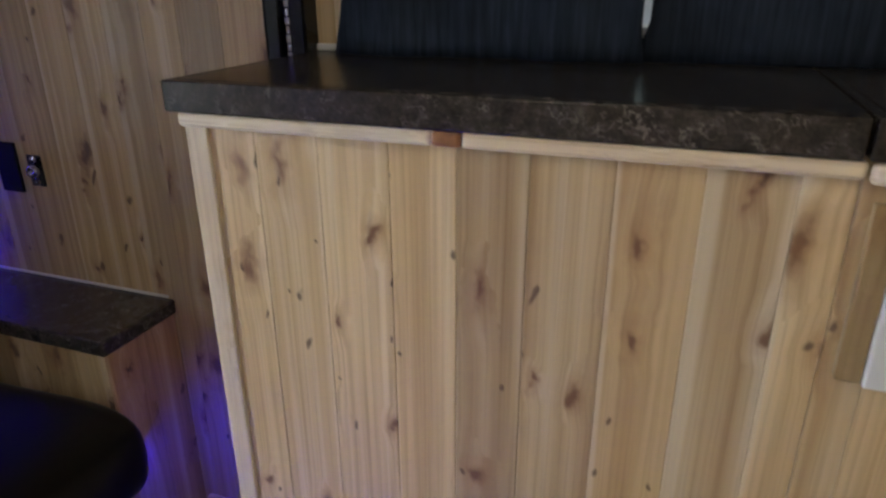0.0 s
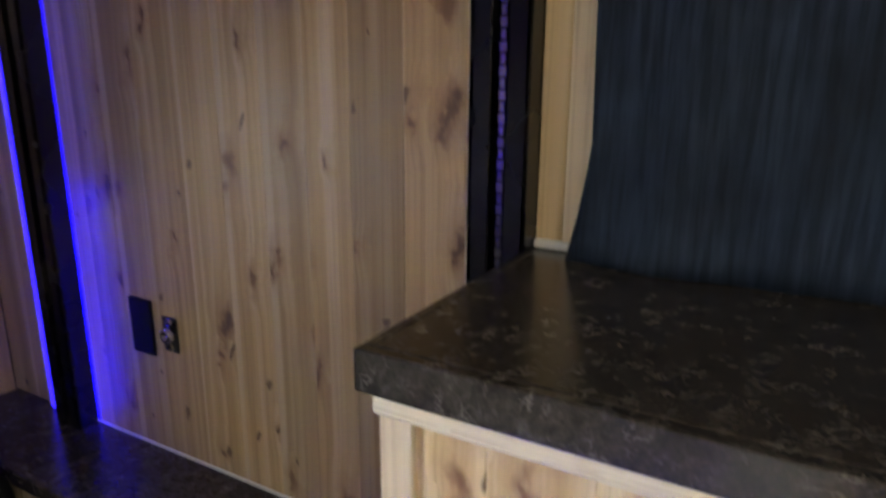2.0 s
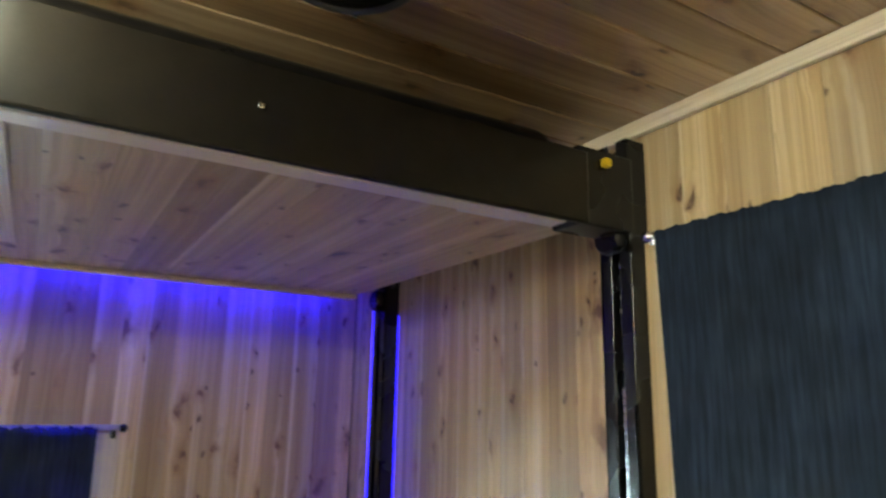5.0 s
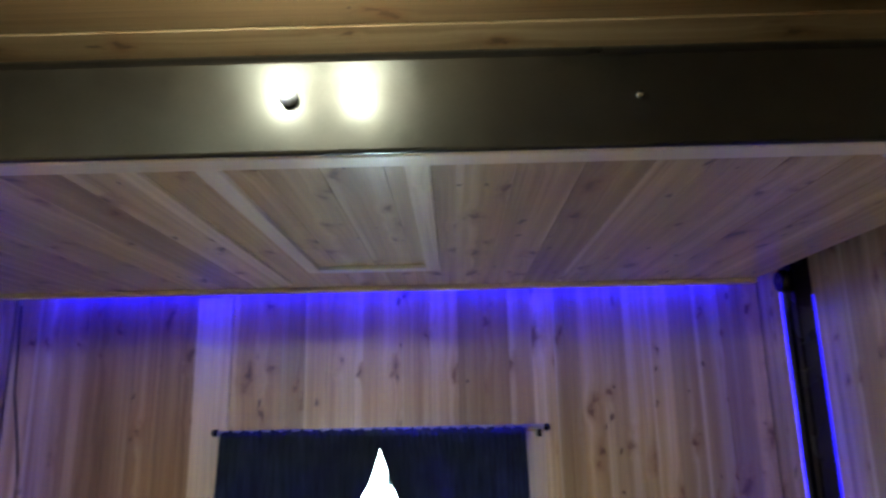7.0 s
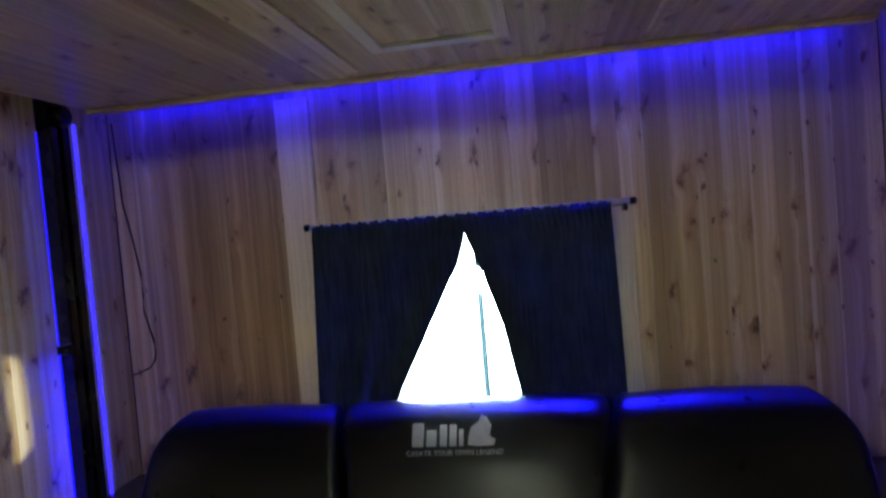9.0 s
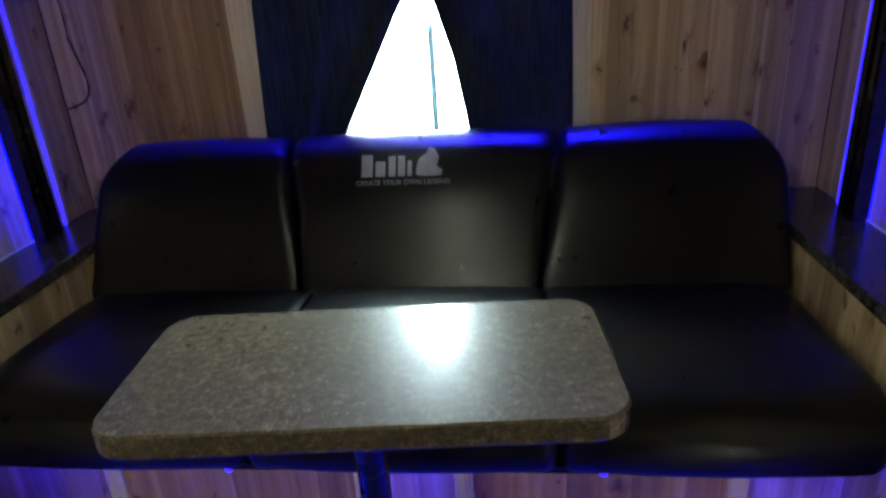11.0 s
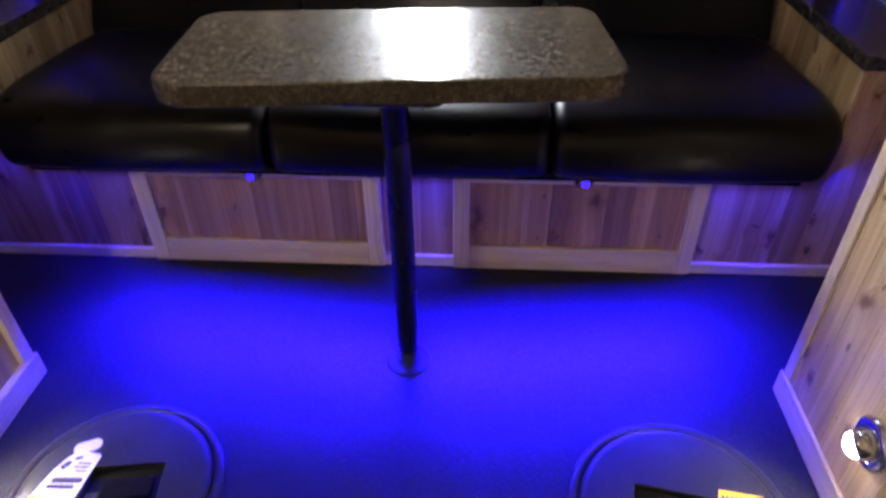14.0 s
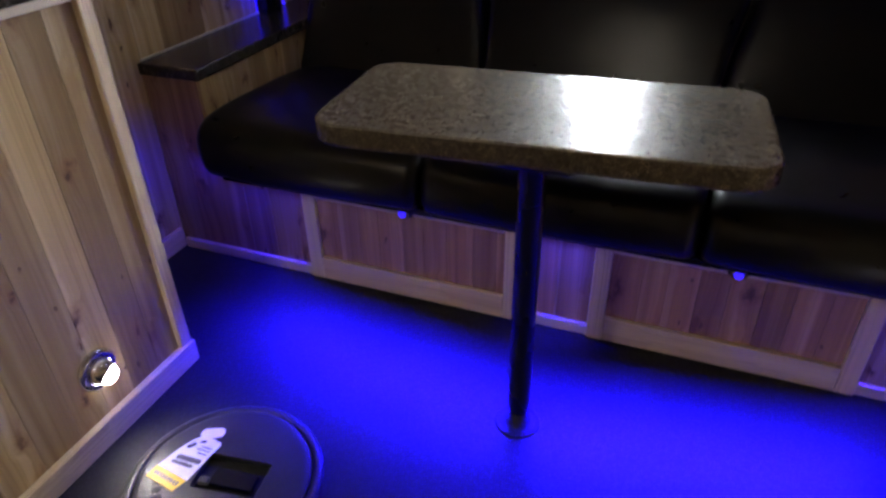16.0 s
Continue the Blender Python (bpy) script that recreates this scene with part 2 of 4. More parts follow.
def laminate(name, deep, mid, pale, rough, fine=1.0):
    """Mottled stone-look laminate."""
    m, n, l, p = material(name)
    tc = n.new("ShaderNodeTexCoord").outputs["Object"]
    warp = n.new("ShaderNodeVectorMath")
    warp.operation = "MULTIPLY_ADD"
    nz = n.new("ShaderNodeTexNoise")
    nz.inputs["Scale"].default_value = 18
    l.new(tc, nz.inputs["Vector"])
    l.new(nz.outputs["Color"], warp.inputs[0])
    warp.inputs[1].default_value = (0.018, 0.018, 0.018)
    l.new(tc, warp.inputs[2])
    a = noise_tex(n, l, warp.outputs[0], 42 * fine, 5.0, 0.68)
    b = noise_tex(n, l, warp.outputs[0], 60 * fine, 4.0, 0.6)
    where = noise_tex(n, l, tc, 34 * fine, 3.0)
    c = noise_tex(n, l, tc, 300, 2.0)
    col = ramp(n, l, a, [(0.34, deep), (0.56, mid), (0.78, pale)])
    # short pale veins and flecks
    ridge = math_node(n, l, "ABSOLUTE", math_node(n, l, "SUBTRACT", b, 0.5))
    vein = math_node(n, l, "MULTIPLY", ramp(n, l, ridge, [(0.008, (1, 1, 1)), (0.045, (0, 0, 0))]), ramp(n, l, where, [(0.50, (0, 0, 0)), (0.66, (1, 1, 1))]))
    col = mix(n, l, math_node(n, l, "MULTIPLY", vein, 0.7), col, tuple(min(1.0, 1.7 * k) for k in pale))
    col = mix(n, l, 0.6, col, ramp(n, l, c, [(0.3, (0.6, 0.6, 0.6)), (0.7, (1.3, 1.3, 1.3))]), "MULTIPLY")
    l.new(col, p.inputs["Base Color"])
    l.new(math_node(n, l, "ADD", rough, math_node(n, l, "MULTIPLY", where, 0.06)), p.inputs["Roughness"])
    bump(n, l, p, c, 0.03, 0.0004)
    return m


M_COUNTER = laminate("dark_stone_laminate", (0.022, 0.018, 0.016), (0.043, 0.036, 0.031), (0.105, 0.092, 0.080), 0.19, 1.35)
M_TABLE = laminate("brown_stone_laminate", (0.045, 0.037, 0.026), (0.078, 0.064, 0.045), (0.135, 0.112, 0.08), 0.20, 2.2)
M_VINYL = plain("black_vinyl", (0.0040, 0.0037, 0.0037), 0.30, scale=160, amount=0.2, relief=0.05, spec=0.28)
M_STEEL = plain("black_painted_steel", (0.007, 0.007, 0.008), 0.27, metal=0.0, scale=90, amount=0.3, relief=0.08, spec=0.35)
M_FASCIA = plain("satin_bronze_steel", (0.018, 0.016, 0.0135), 0.35, metal=0.85, scale=260, amount=0.18, relief=0.06, coat=0.35)
M_FASCIA.node_tree.nodes["Principled BSDF"].inputs["Coat Roughness"].default_value = 0.17
M_CHROME = plain("worn_chrome", (0.62, 0.62, 0.63), 0.2, metal=1.0, scale=80, amount=0.15, relief=0.0)
M_FLOOR, _n, _l, _p = material("dark_dimpled_vinyl_floor")
_tc = _n.new("ShaderNodeTexCoord").outputs["Object"]
_v = _n.new("ShaderNodeTexVoronoi")
_v.inputs["Scale"].default_value = 135.0
_l.new(_tc, _v.inputs["Vector"])
_speck, _worn = noise_tex(_n, _l, _tc, 420, 3.0), noise_tex(_n, _l, _tc, 5, 3.0)
_c = ramp(_n, _l, _speck, [(0.35, (0.010, 0.010, 0.014)), (0.55, (0.018, 0.018, 0.025)), (0.72, (0.042, 0.042, 0.052))])
_c = mix(_n, _l, 0.7, _c, ramp(_n, _l, _v.outputs["Distance"], [(0.15, (1.35, 1.35, 1.35)), (0.55, (0.55, 0.55, 0.55))]), "MULTIPLY")
_l.new(mix(_n, _l, 0.6, _c, ramp(_n, _l, _worn, [(0.3, (0.8, 0.8, 0.8)), (0.7, (1.15, 1.15, 1.15))]), "MULTIPLY"), _p.inputs["Base Color"])
_p.inputs["Roughness"].default_value, _p.inputs["Specular IOR Level"].default_value = 0.48, 0.3
bump(_n, _l, _p, _v.outputs["Distance"], 0.35, 0.001)
M_LID = plain("black_moulded_plastic", (0.026, 0.025, 0.025), 0.39, scale=120, amount=0.25, relief=0.15, spec=0.4)
# near black: plain black plastic, and the shade coloured into the grip wells
M_PIT = plain("black_plastic_and_well_shade", (0.004, 0.004, 0.0045), 0.6, scale=120, amount=0.25, relief=0.1, spec=0.15)
M_PALE = wood("pale_sapwood_strip", (0.70, 0.60, 0.46), (0.78, 0.69, 0.55), (0.82, 0.75, 0.62), along="y", knots=False, vary=0.05)
M_KNOT = plain("red_knot_wood", (0.30, 0.135, 0.055), 0.4, scale=70, amount=0.6, relief=0.1)
M_WHITE = plain("white_paint", (0.72, 0.71, 0.68), 0.5, scale=60, amount=0.06, relief=0.05)
M_PAPER = plain("label_paper", (0.78, 0.77, 0.76), 0.4, scale=60, amount=0.08, relief=0.0)
M_YELLOW = plain("label_yellow", (0.82, 0.55, 0.02), 0.4, scale=60, amount=0.08, relief=0.0)
M_INK = plain("label_ink", (0.06, 0.05, 0.06), 0.5, scale=60, amount=0.2, relief=0.0)
M_SKIN = plain("trailer_siding", (0.5, 0.5, 0.5), 0.4, scale=10, amount=0.1)
M_CORE = plain("dark_wall_core", (0.10, 0.07, 0.04), 0.8, scale=20, amount=0.2)
M_SNOW = plain("snow", (0.86, 0.88, 0.92), 0.7, scale=2, amount=0.05, relief=0.3)
M_THREAD = plain("grey_embroidery", (0.30, 0.30, 0.33), 0.6, scale=300, amount=0.2, relief=0.3)
M_ROD = plain("grey_rod", (0.42, 0.42, 0.48), 0.4, scale=80)
M_WIRE = plain("dark_cable", (0.03, 0.02, 0.02), 0.5, scale=60)
M_LED = glow("blue_led", (0.035, 0.015, 1.0), 3.0)
M_LEDSOFT = glow("blue_led_dim", (0.03, 0.01, 1.0), 1.2)
M_DOME = glow("lit_dome", (1.0, 0.9, 0.75), 22.0)
M_BULB = glow("lit_lens", (1.0, 0.93, 0.82), 60.0)
M_BACKDROP = glow("bright_overcast_distance", (0.90, 0.96, 1.0), 16.0)


def cloth(name):
    m, n, l, p = material(name)
    tc = n.new("ShaderNodeTexCoord").outputs["Object"]
    weave, wide = noise_tex(n, l, tc, 500, 2.0), noise_tex(n, l, tc, 9, 3.0)
    st = n.new("ShaderNodeMapping")
    st.inputs["Scale"].default_value = (1.0, 1.0, 0.07)
    l.new(tc, st.inputs["Vector"])
    streak = noise_tex(n, l, st.outputs[0], 130, 4.0)
    base = ramp(n, l, wide, [(0.3, (0.0105, 0.0155, 0.0275)), (0.7, (0.0225, 0.033, 0.057))])
    l.new(mix(n, l, 0.8, base, ramp(n, l, streak, [(0.35, (0.6, 0.6, 0.6)), (0.72, (2.0, 2.0, 2.0))]), "MULTIPLY"), p.inputs["Base Color"])
    p.inputs["Roughness"].default_value = 0.8
    p.inputs["Specular IOR Level"].default_value = 0.25
    bump(n, l, p, weave, 0.3, 0.001)
    tr = n.new("ShaderNodeBsdfTranslucent")
    tr.inputs[0].default_value = (0.0040, 0.0056, 0.0070, 1)
    add = n.new("ShaderNodeMixShader")
    add.inputs[0].default_value = 0.25
    l.new(p.outputs[0], add.inputs[1])
    l.new(tr.outputs[0], add.inputs[2])
    l.new(add.outputs[0], n["Material Output"].inputs[0])
    return m


M_CLOTH = cloth("black_curtain_cloth")
# translucent colour stands in for the window glare that pales the mullion
M_MULLION, _n, _l, _p = material("glare_pale_vinyl_mullion")
_t = _n.new("ShaderNodeBsdfTranslucent")
_t.inputs[0].default_value = (0.12, 0.145, 0.16, 1)
_l.new(_t.outputs[0], _n["Material Output"].inputs[0])
M_GLASS, _n, _l, _p = material("window_glass")
_p.inputs["Transmission Weight"].default_value, _p.inputs["Roughness"].default_value = 1.0, 0.0
_p.inputs["IOR"].default_value = 1.1


# ---- mesh helpers ----
def mesh_ob(name, bm, mat, parent=None, label="", smooth=False):
    bmesh.ops.recalc_face_normals(bm, faces=bm.faces[:])
    me = bpy.data.meshes.new(name)
    bm.to_mesh(me)
    bm.free()
    me.materials.append(mat)
    if smooth:
        me.polygons.foreach_set("use_smooth", [True] * len(me.polygons))
    ob = new(name, me)
    if parent is not None:
        ob.parent = parent
    if label:
        ob["label"] = label
    return ob


def part(name, bm, mat, parent, label="", smooth=False):
    return mesh_ob(name, bm, mat, parent, label, smooth)


def thing(name, label, category, kind="", group=""):
    return tagged(new(name), label, category, group, kind)


def box(bm, x0, x1, y0, y1, z0, z1, r=0.0, seg=2):
    vs = [bm.verts.new((x, y, z)) for x in sorted((x0, x1)) for y in sorted((y0, y1)) for z in sorted((z0, z1))]
    fs = [bm.faces.new([vs[k] for k in q]) for q in ((0, 1, 3, 2), (4, 6, 7, 5), (0, 4, 5, 1), (2, 3, 7, 6), (0, 2, 6, 4), (1, 5, 7, 3))]
    if r:
        es = list({e for f in fs for e in f.edges})
        bmesh.ops.bevel(bm, geom=es, offset=r, segments=seg, affect="EDGES", profile=0.5)
    return bm


def boxed(*args, **kw):
    return box(bmesh.new(), *args, **kw)


def lathe(bm, profile, m=None, n=32):
    """Turns (radius, height) pairs round z."""
    m = m or Matrix.Identity(4)
    rings = []
    for r, z in profile:
        rings.append([bm.verts.new(m @ Vector((r * math.cos(2 * math.pi * k / n), r * math.sin(2 * math.pi * k / n), z))) for k in range(n)] if r > 1e-6 else [bm.verts.new(m @ Vector((0, 0, z)))])
    for a, b in zip(rings, rings[1:]):
        for k in range(n):
            k2 = (k + 1) % n
            if len(a) == 1 and len(b) == 1:
                continue
            if len(a) == 1:
                bm.faces.new((a[0], b[k], b[k2]))
            elif len(b) == 1:
                bm.faces.new((a[k], a[k2], b[0]))
            else:
                bm.faces.new((a[k], a[k2], b[k2], b[k]))
    return bm


def slab(bm, outline, z0, z1, m=None, r=0.004):
    """An upright prism over an outline, with small chamfers."""
    m = m or Matrix.Identity(4)
    c = sum((Vector(p) for p in outline), Vector((0, 0))) / len(outline)

    def ring(z, inset):
        out = []
        for p in outline:
            d = (Vector(p) - c)
            q = c + d * (1 - inset / max(d.length, 1e-6))
            out.append(bm.verts.new(m @ Vector((q.x, q.y, z))))
        return out

    rings = [ring(z0, r), ring(z0 + r, 0), ring(z1 - r, 0), ring(z1, r)]
    for a, b in zip(rings, rings[1:]):
        for k in range(len(a)):
            k2 = (k + 1) % len(a)
            bm.faces.new((a[k], a[k2], b[k2], b[k]))
    bm.faces.new(rings[0][::-1])
    bm.faces.new(rings[-1])
    return bm


def rounded_rect(w, h, r, n=6):
    pts = []
    for cx, cy, a0 in ((w / 2 - r, h / 2 - r, 0), (-w / 2 + r, h / 2 - r, 90), (-w / 2 + r, -h / 2 + r, 180), (w / 2 - r, -h / 2 + r, 270)):
        for k in range(n + 1):
            a = radians(a0 + 90 * k / n)
            pts.append((cx + r * math.cos(a), cy + r * math.sin(a)))
    return pts


def tube(bm, path, r, n=10):
    pts = [Vector(p) for p in path]
    rings = []
    for k, p in enumerate(pts):
        d = (pts[min(k + 1, len(pts) - 1)] - pts[max(k - 1, 0)]).normalized()
        q = d.to_track_quat("Z", "Y")
        rings.append([bm.verts.new(p + q @ Vector((r * math.cos(2 * math.pi * j / n), r * math.sin(2 * math.pi * j / n), 0))) for j in range(n)])
    for a, b in zip(rings, rings[1:]):
        for j in range(n):
            bm.faces.new((a[j], a[(j + 1) % n], b[(j + 1) % n], b[j]))
    bm.faces.new(rings[0][::-1])
    bm.faces.new(rings[-1])
    return bm


def chaikin(pts, times=2):
    for _ in range(times):
        out = []
        for a, b in zip(pts, pts[1:] + pts[:1]):
            a, b = Vector(a), Vector(b)
            out += [tuple(a * 0.75 + b * 0.25), tuple(a * 0.25 + b * 0.75)]
        pts = out
    return pts


def cushion(profile, left, right, r=0.035, times=2, crown=0.0):
    """A padded body: a (y, z) profile swept along x between the two ends, which are rounded; left and right give x at a height."""
    bm = bmesh.new()
    pts = [Vector(p) for p in chaikin(profile, times)]
    c = sum(pts, Vector((0, 0))) / len(pts)
    steps = [(0.0, 1.0)] + [(r * (1 - math.cos(radians(a))), 1 - math.sin(radians(a))) for a in (25, 50, 75, 90)]
    inner = 7
    stations = [(d, s, 0) for d, s in steps] + [(None, 0, k / (inner + 1)) for k in range(1, inner + 1)] + [(d, s, 1) for d, s in reversed(steps)]
    rings = []
    for d, s, f in stations:
        ring = []
        for p in pts:
            q = p - (p - c).normalized() * r * s
            xl, xr = left(p.y), right(p.y)
            if d is None:
                x = xl + r + (xr - xl - 2 * r) * f
                q = q + (p - c).normalized() * crown * math.sin(math.pi * f)
            else:
                x = xl + d if f == 0 else xr - d
            ring.append(bm.verts.new((x, q.x, q.y)))
        rings.append(ring)
    for a, b in zip(rings, rings[1:]):
        for j in range(len(a)):
            bm.faces.new((a[j], a[(j + 1) % len(a)], b[(j + 1) % len(b)], b[j]))
    bm.faces.new(rings[0][::-1])
    bm.faces.new(rings[-1])
    return bm


PLANKS = {}


def plank_mesh(w, length, depth=0.010, mat=None):
    """A board of its own space: across x, front at y = 0, grain along z, with chamfered long edges."""
    key = (round(w, 4), round(length, 4), depth, mat.name)
    if key not in PLANKS:
        bm = bmesh.new()
        c = 0.0011
        g = 0.00005
        sec = [(g, depth), (g, c), (c + g, 0), (w - c - g, 0), (w - g, c), (w - g, depth)]
        lo, hi = ([bm.verts.new((x, y, z)) for x, y in sec] for z in (0, length))
        for k in range(len(sec)):
            k2 = (k + 1) % len(sec)
            bm.faces.new((lo[k], lo[k2], hi[k2], hi[k]))
        bm.faces.new(lo[::-1])
        bm.faces.new(hi)
        bmesh.ops.recalc_face_normals(bm, faces=bm.faces[:])
        me = bpy.data.meshes.new("board")
        bm.to_mesh(me)
        bm.free()
        me.materials.append(mat)
        PLANKS[key] = me
    return PLANKS[key]


def boards(parent, m, width, height, pitch, seed, mat, holes=(), name="board", jitter=0.12):
    """Boards side by side over a face; m takes (across, out, along) to the world. holes: (u0, u1, v0, v1)."""
    rng = random.Random(seed)
    u = 0.0
    while u < width - 1e-4:
        w = pitch * (1 + jitter * rng.uniform(-1, 1))
        if width - u - w < pitch * 0.35:
            w = width - u
        pieces = [(0.0, height)]
        for h0, h1, v0, v1 in holes:
            if u + w > h0 + 0.002 and u < h1 - 0.002:
                cut = []
                for a, b in pieces:
                    if v0 > a:
                        cut.append((a, min(b, v0)))
                    if v1 < b:
                        cut.append((max(a, v1), b))
                pieces = [(a, b) for a, b in cut if b - a > 0.01]
        for a, b in pieces:
            ob = new(name, plank_mesh(w, b - a, mat=mat(u) if callable(mat) else mat))
            ob.parent = parent
            ob.matrix_basis = m @ pose(u, 0, a)
        u += w


def rot(ax, ay, az, at):
    """A pose from the images of the three axes and the origin."""
    m = Matrix.Identity(4)
    for k, a in enumerate((ax, ay, az)):
        m[0][k], m[1][k], m[2][k] = a
    m.translation = Vector(at)
    return m


# ---- the shell ----
RX, LX, CEIL, FRONT = 1.125, -1.125, 1.882, -3.9
floor = tagged(mesh_ob("floor", boxed(LX - 0.1, RX + 0.1, FRONT - 0.1, 0.1, -0.06, 0.0), M_FLOOR),
               "dark speckled vinyl floor lit blue under the seat", "floor", kind="structure")
# round holes under the two hatches stay closed by their covers


def wall(name, bm, label):
    return tagged(mesh_ob(name, bm, M_CORE), label, "wall", kind="structure")


WX0, WX1, WZ0, WZ1 = -0.455, 0.41, 0.70, 1.285
bm = bmesh.new()
box(bm, LX - 0.1, WX0, 0.010, 0.09, 0, CEIL)
box(bm, WX1, RX + 0.1, 0.010, 0.09, 0, CEIL)
box(bm, WX0, WX1, 0.010, 0.09, 0, WZ0)
box(bm, WX0, WX1, 0.010, 0.09, WZ1, CEIL)
wall_back = wall("wall_back", bm, "back wall of upright knotty pine boards behind the sofa")
SY0, SY1, SZ0, SZ1 = -2.56, -1.345, 1.07, 1.62
bm = bmesh.new()
box(bm, RX + 0.010, RX + 0.09, SY1, 0.01, 0, CEIL)
box(bm, RX + 0.010, RX + 0.09, FRONT, SY0, 0, CEIL)
box(bm, RX + 0.010, RX + 0.09, SY0, SY1, 0, SZ0)
box(bm, RX + 0.010, RX + 0.09, SY0, SY1, SZ1, CEIL)
wall_right = wall("wall_right", bm, "side wall of upright knotty pine boards with a curtained window")
wall_left = wall("wall_left", boxed(LX - 0.09, LX - 0.010, FRONT, 0.01, 0, CEIL), "side wall of upright knotty pine boards")
wall_front = wall("wall_front", boxed(LX - 0.1, RX + 0.1, FRONT - 0.09, FRONT - 0.010, 0, CEIL), "plain pine end wall")

# ceiling: one mesh of boards running across
bm = bmesh.new()
rng = random.Random(5)
y = 0.01
while y > FRONT:
    w = 0.088 * (1 + 0.1 * rng.uniform(-1, 1))
    box(bm, LX - 0.02, RX + 0.02, y - w + 0.001, y - 0.001, CEIL, CEIL + 0.012, r=0.002, seg=1)
    y -= w
box(bm, LX - 0.1, RX + 0.1, FRONT - 0.1, 0.1, CEIL + 0.011, CEIL + 0.05)
ceiling = tagged(mesh_ob("ceiling", bm, M_PINE_X), "varnished knotty pine board ceiling", "ceiling", kind="structure")

# crown trim along the side walls and the floor trim
for s in (-1, 1):
    bm = bmesh.new()
    box(bm, s * RX, s * (RX - 0.014), FRONT, -0.02, CEIL - 0.031, CEIL - 0.001, r=0.004)
    tagged(mesh_ob("trim", bm, M_TRIM_Y), "pale pine crown trim under the ceiling", "trim", kind="structure")
    bm = bmesh.new()
    box(bm, s * RX, s * (RX - 0.016), -1.27, -0.86, 0, 0.062, r=0.004)
    tagged(mesh_ob("baseboard", bm, M_TRIM_Y), "pale pine baseboard catching blue light", "baseboard", kind="structure")

# ---- camper windows ----
def glass_window(name, label, axis, a0, a1, z0, z1, at, mullion, s=1):
    """A framed sliding window in a wall; axis x or y runs along it."""
    win = thing(name, label, "window", kind="structure")

    def bx(u0, u1, d0, d1, v0, v1, r=0.003):
        return boxed(u0, u1, at + s * d0, at + s * d1, v0, v1, r=r) if axis == "x" else boxed(at + s * d0, at + s * d1, u0, u1, v0, v1, r=r)

    f = 0.022
    for u0, u1, v0, v1 in ((a0, a0 + f, z0, z1), (a1 - f, a1, z0, z1), (a0 + f, a1 - f, z0, z0 + f), (a0 + f, a1 - f, z1 - f, z1)):
        part("window_frame", bx(u0, u1, 0.03, 0.07, v0, v1), M_STEEL if axis == "x" else M_WHITE, win)
    part("mullion", bx(mullion - 0.008, mullion + 0.008, 0.035, 0.06, z0 + f, z1 - f), M_MULLION, win)
    pane = part("pane", bx(a0 + f, mullion - 0.008, 0.048, 0.052, z0 + f, z1 - f, 0), M_GLASS, win)
    pane.visible_shadow = False
    pane = part("pane", bx(mullion + 0.008, a1 - f, 0.040, 0.044, z0 + f, z1 - f, 0), M_GLASS, win)
    pane.visible_shadow = False
    return win


glass_window("window_1", "sliding window with a grey mullion behind parted curtains", "x", WX0, WX1, WZ0, WZ1, 0.0, 0.014)
glass_window("window_2", "sliding side window behind drawn black curtains", "y", SY0, SY1, SZ0, SZ1, RX, -1.9)
for x0, x1, z0, z1 in ((WX0 - 0.105, WX0, 0.02, CEIL - 0.19), (WX1, WX1 + 0.055, 0.70, 1.285)):
    tagged(mesh_ob("trim", boxed(x0, x1, -0.010, 0.0, z0, z1, r=0.002), M_TRIM), "pale clear pine board beside the window", "trim", kind="structure")
tagged(mesh_ob("trim", boxed(RX - 0.012, RX, -1.2645, -1.2325, 1.0515, 1.655, r=0.002), M_PINE), "knotty pine casing beside the side window", "trim", kind="structure")
tagged(mesh_ob("trim", boxed(RX - 0.014, RX, SY1, -1.265, 1.0515, 1.655, r=0.002), M_TRIM), "pale pine strip on the edge of the side window", "trim", kind="structure")
tagged(mesh_ob("window_sill", boxed(RX - 0.02, RX + 0.03, SY0, -1.233, 1.0515, 1.062, r=0.003), M_WHITE), "white painted sill of the side window", "window sill", kind="structure")

# outside: snow to the horizon and a bright distance behind each window
tagged(mesh_ob("ground", boxed(-400, 400, -400, 400, -0.75, -0.6), M_SNOW), "flat snow-covered lake ice", "snow", kind="structure")
bm = bmesh.new()
box(bm, -14, 14, 9.0, 9.1, -0.6, 12)
tagged(mesh_ob("backdrop", bm, M_BACKDROP), "bright white winter distance", "backdrop", kind="structure")

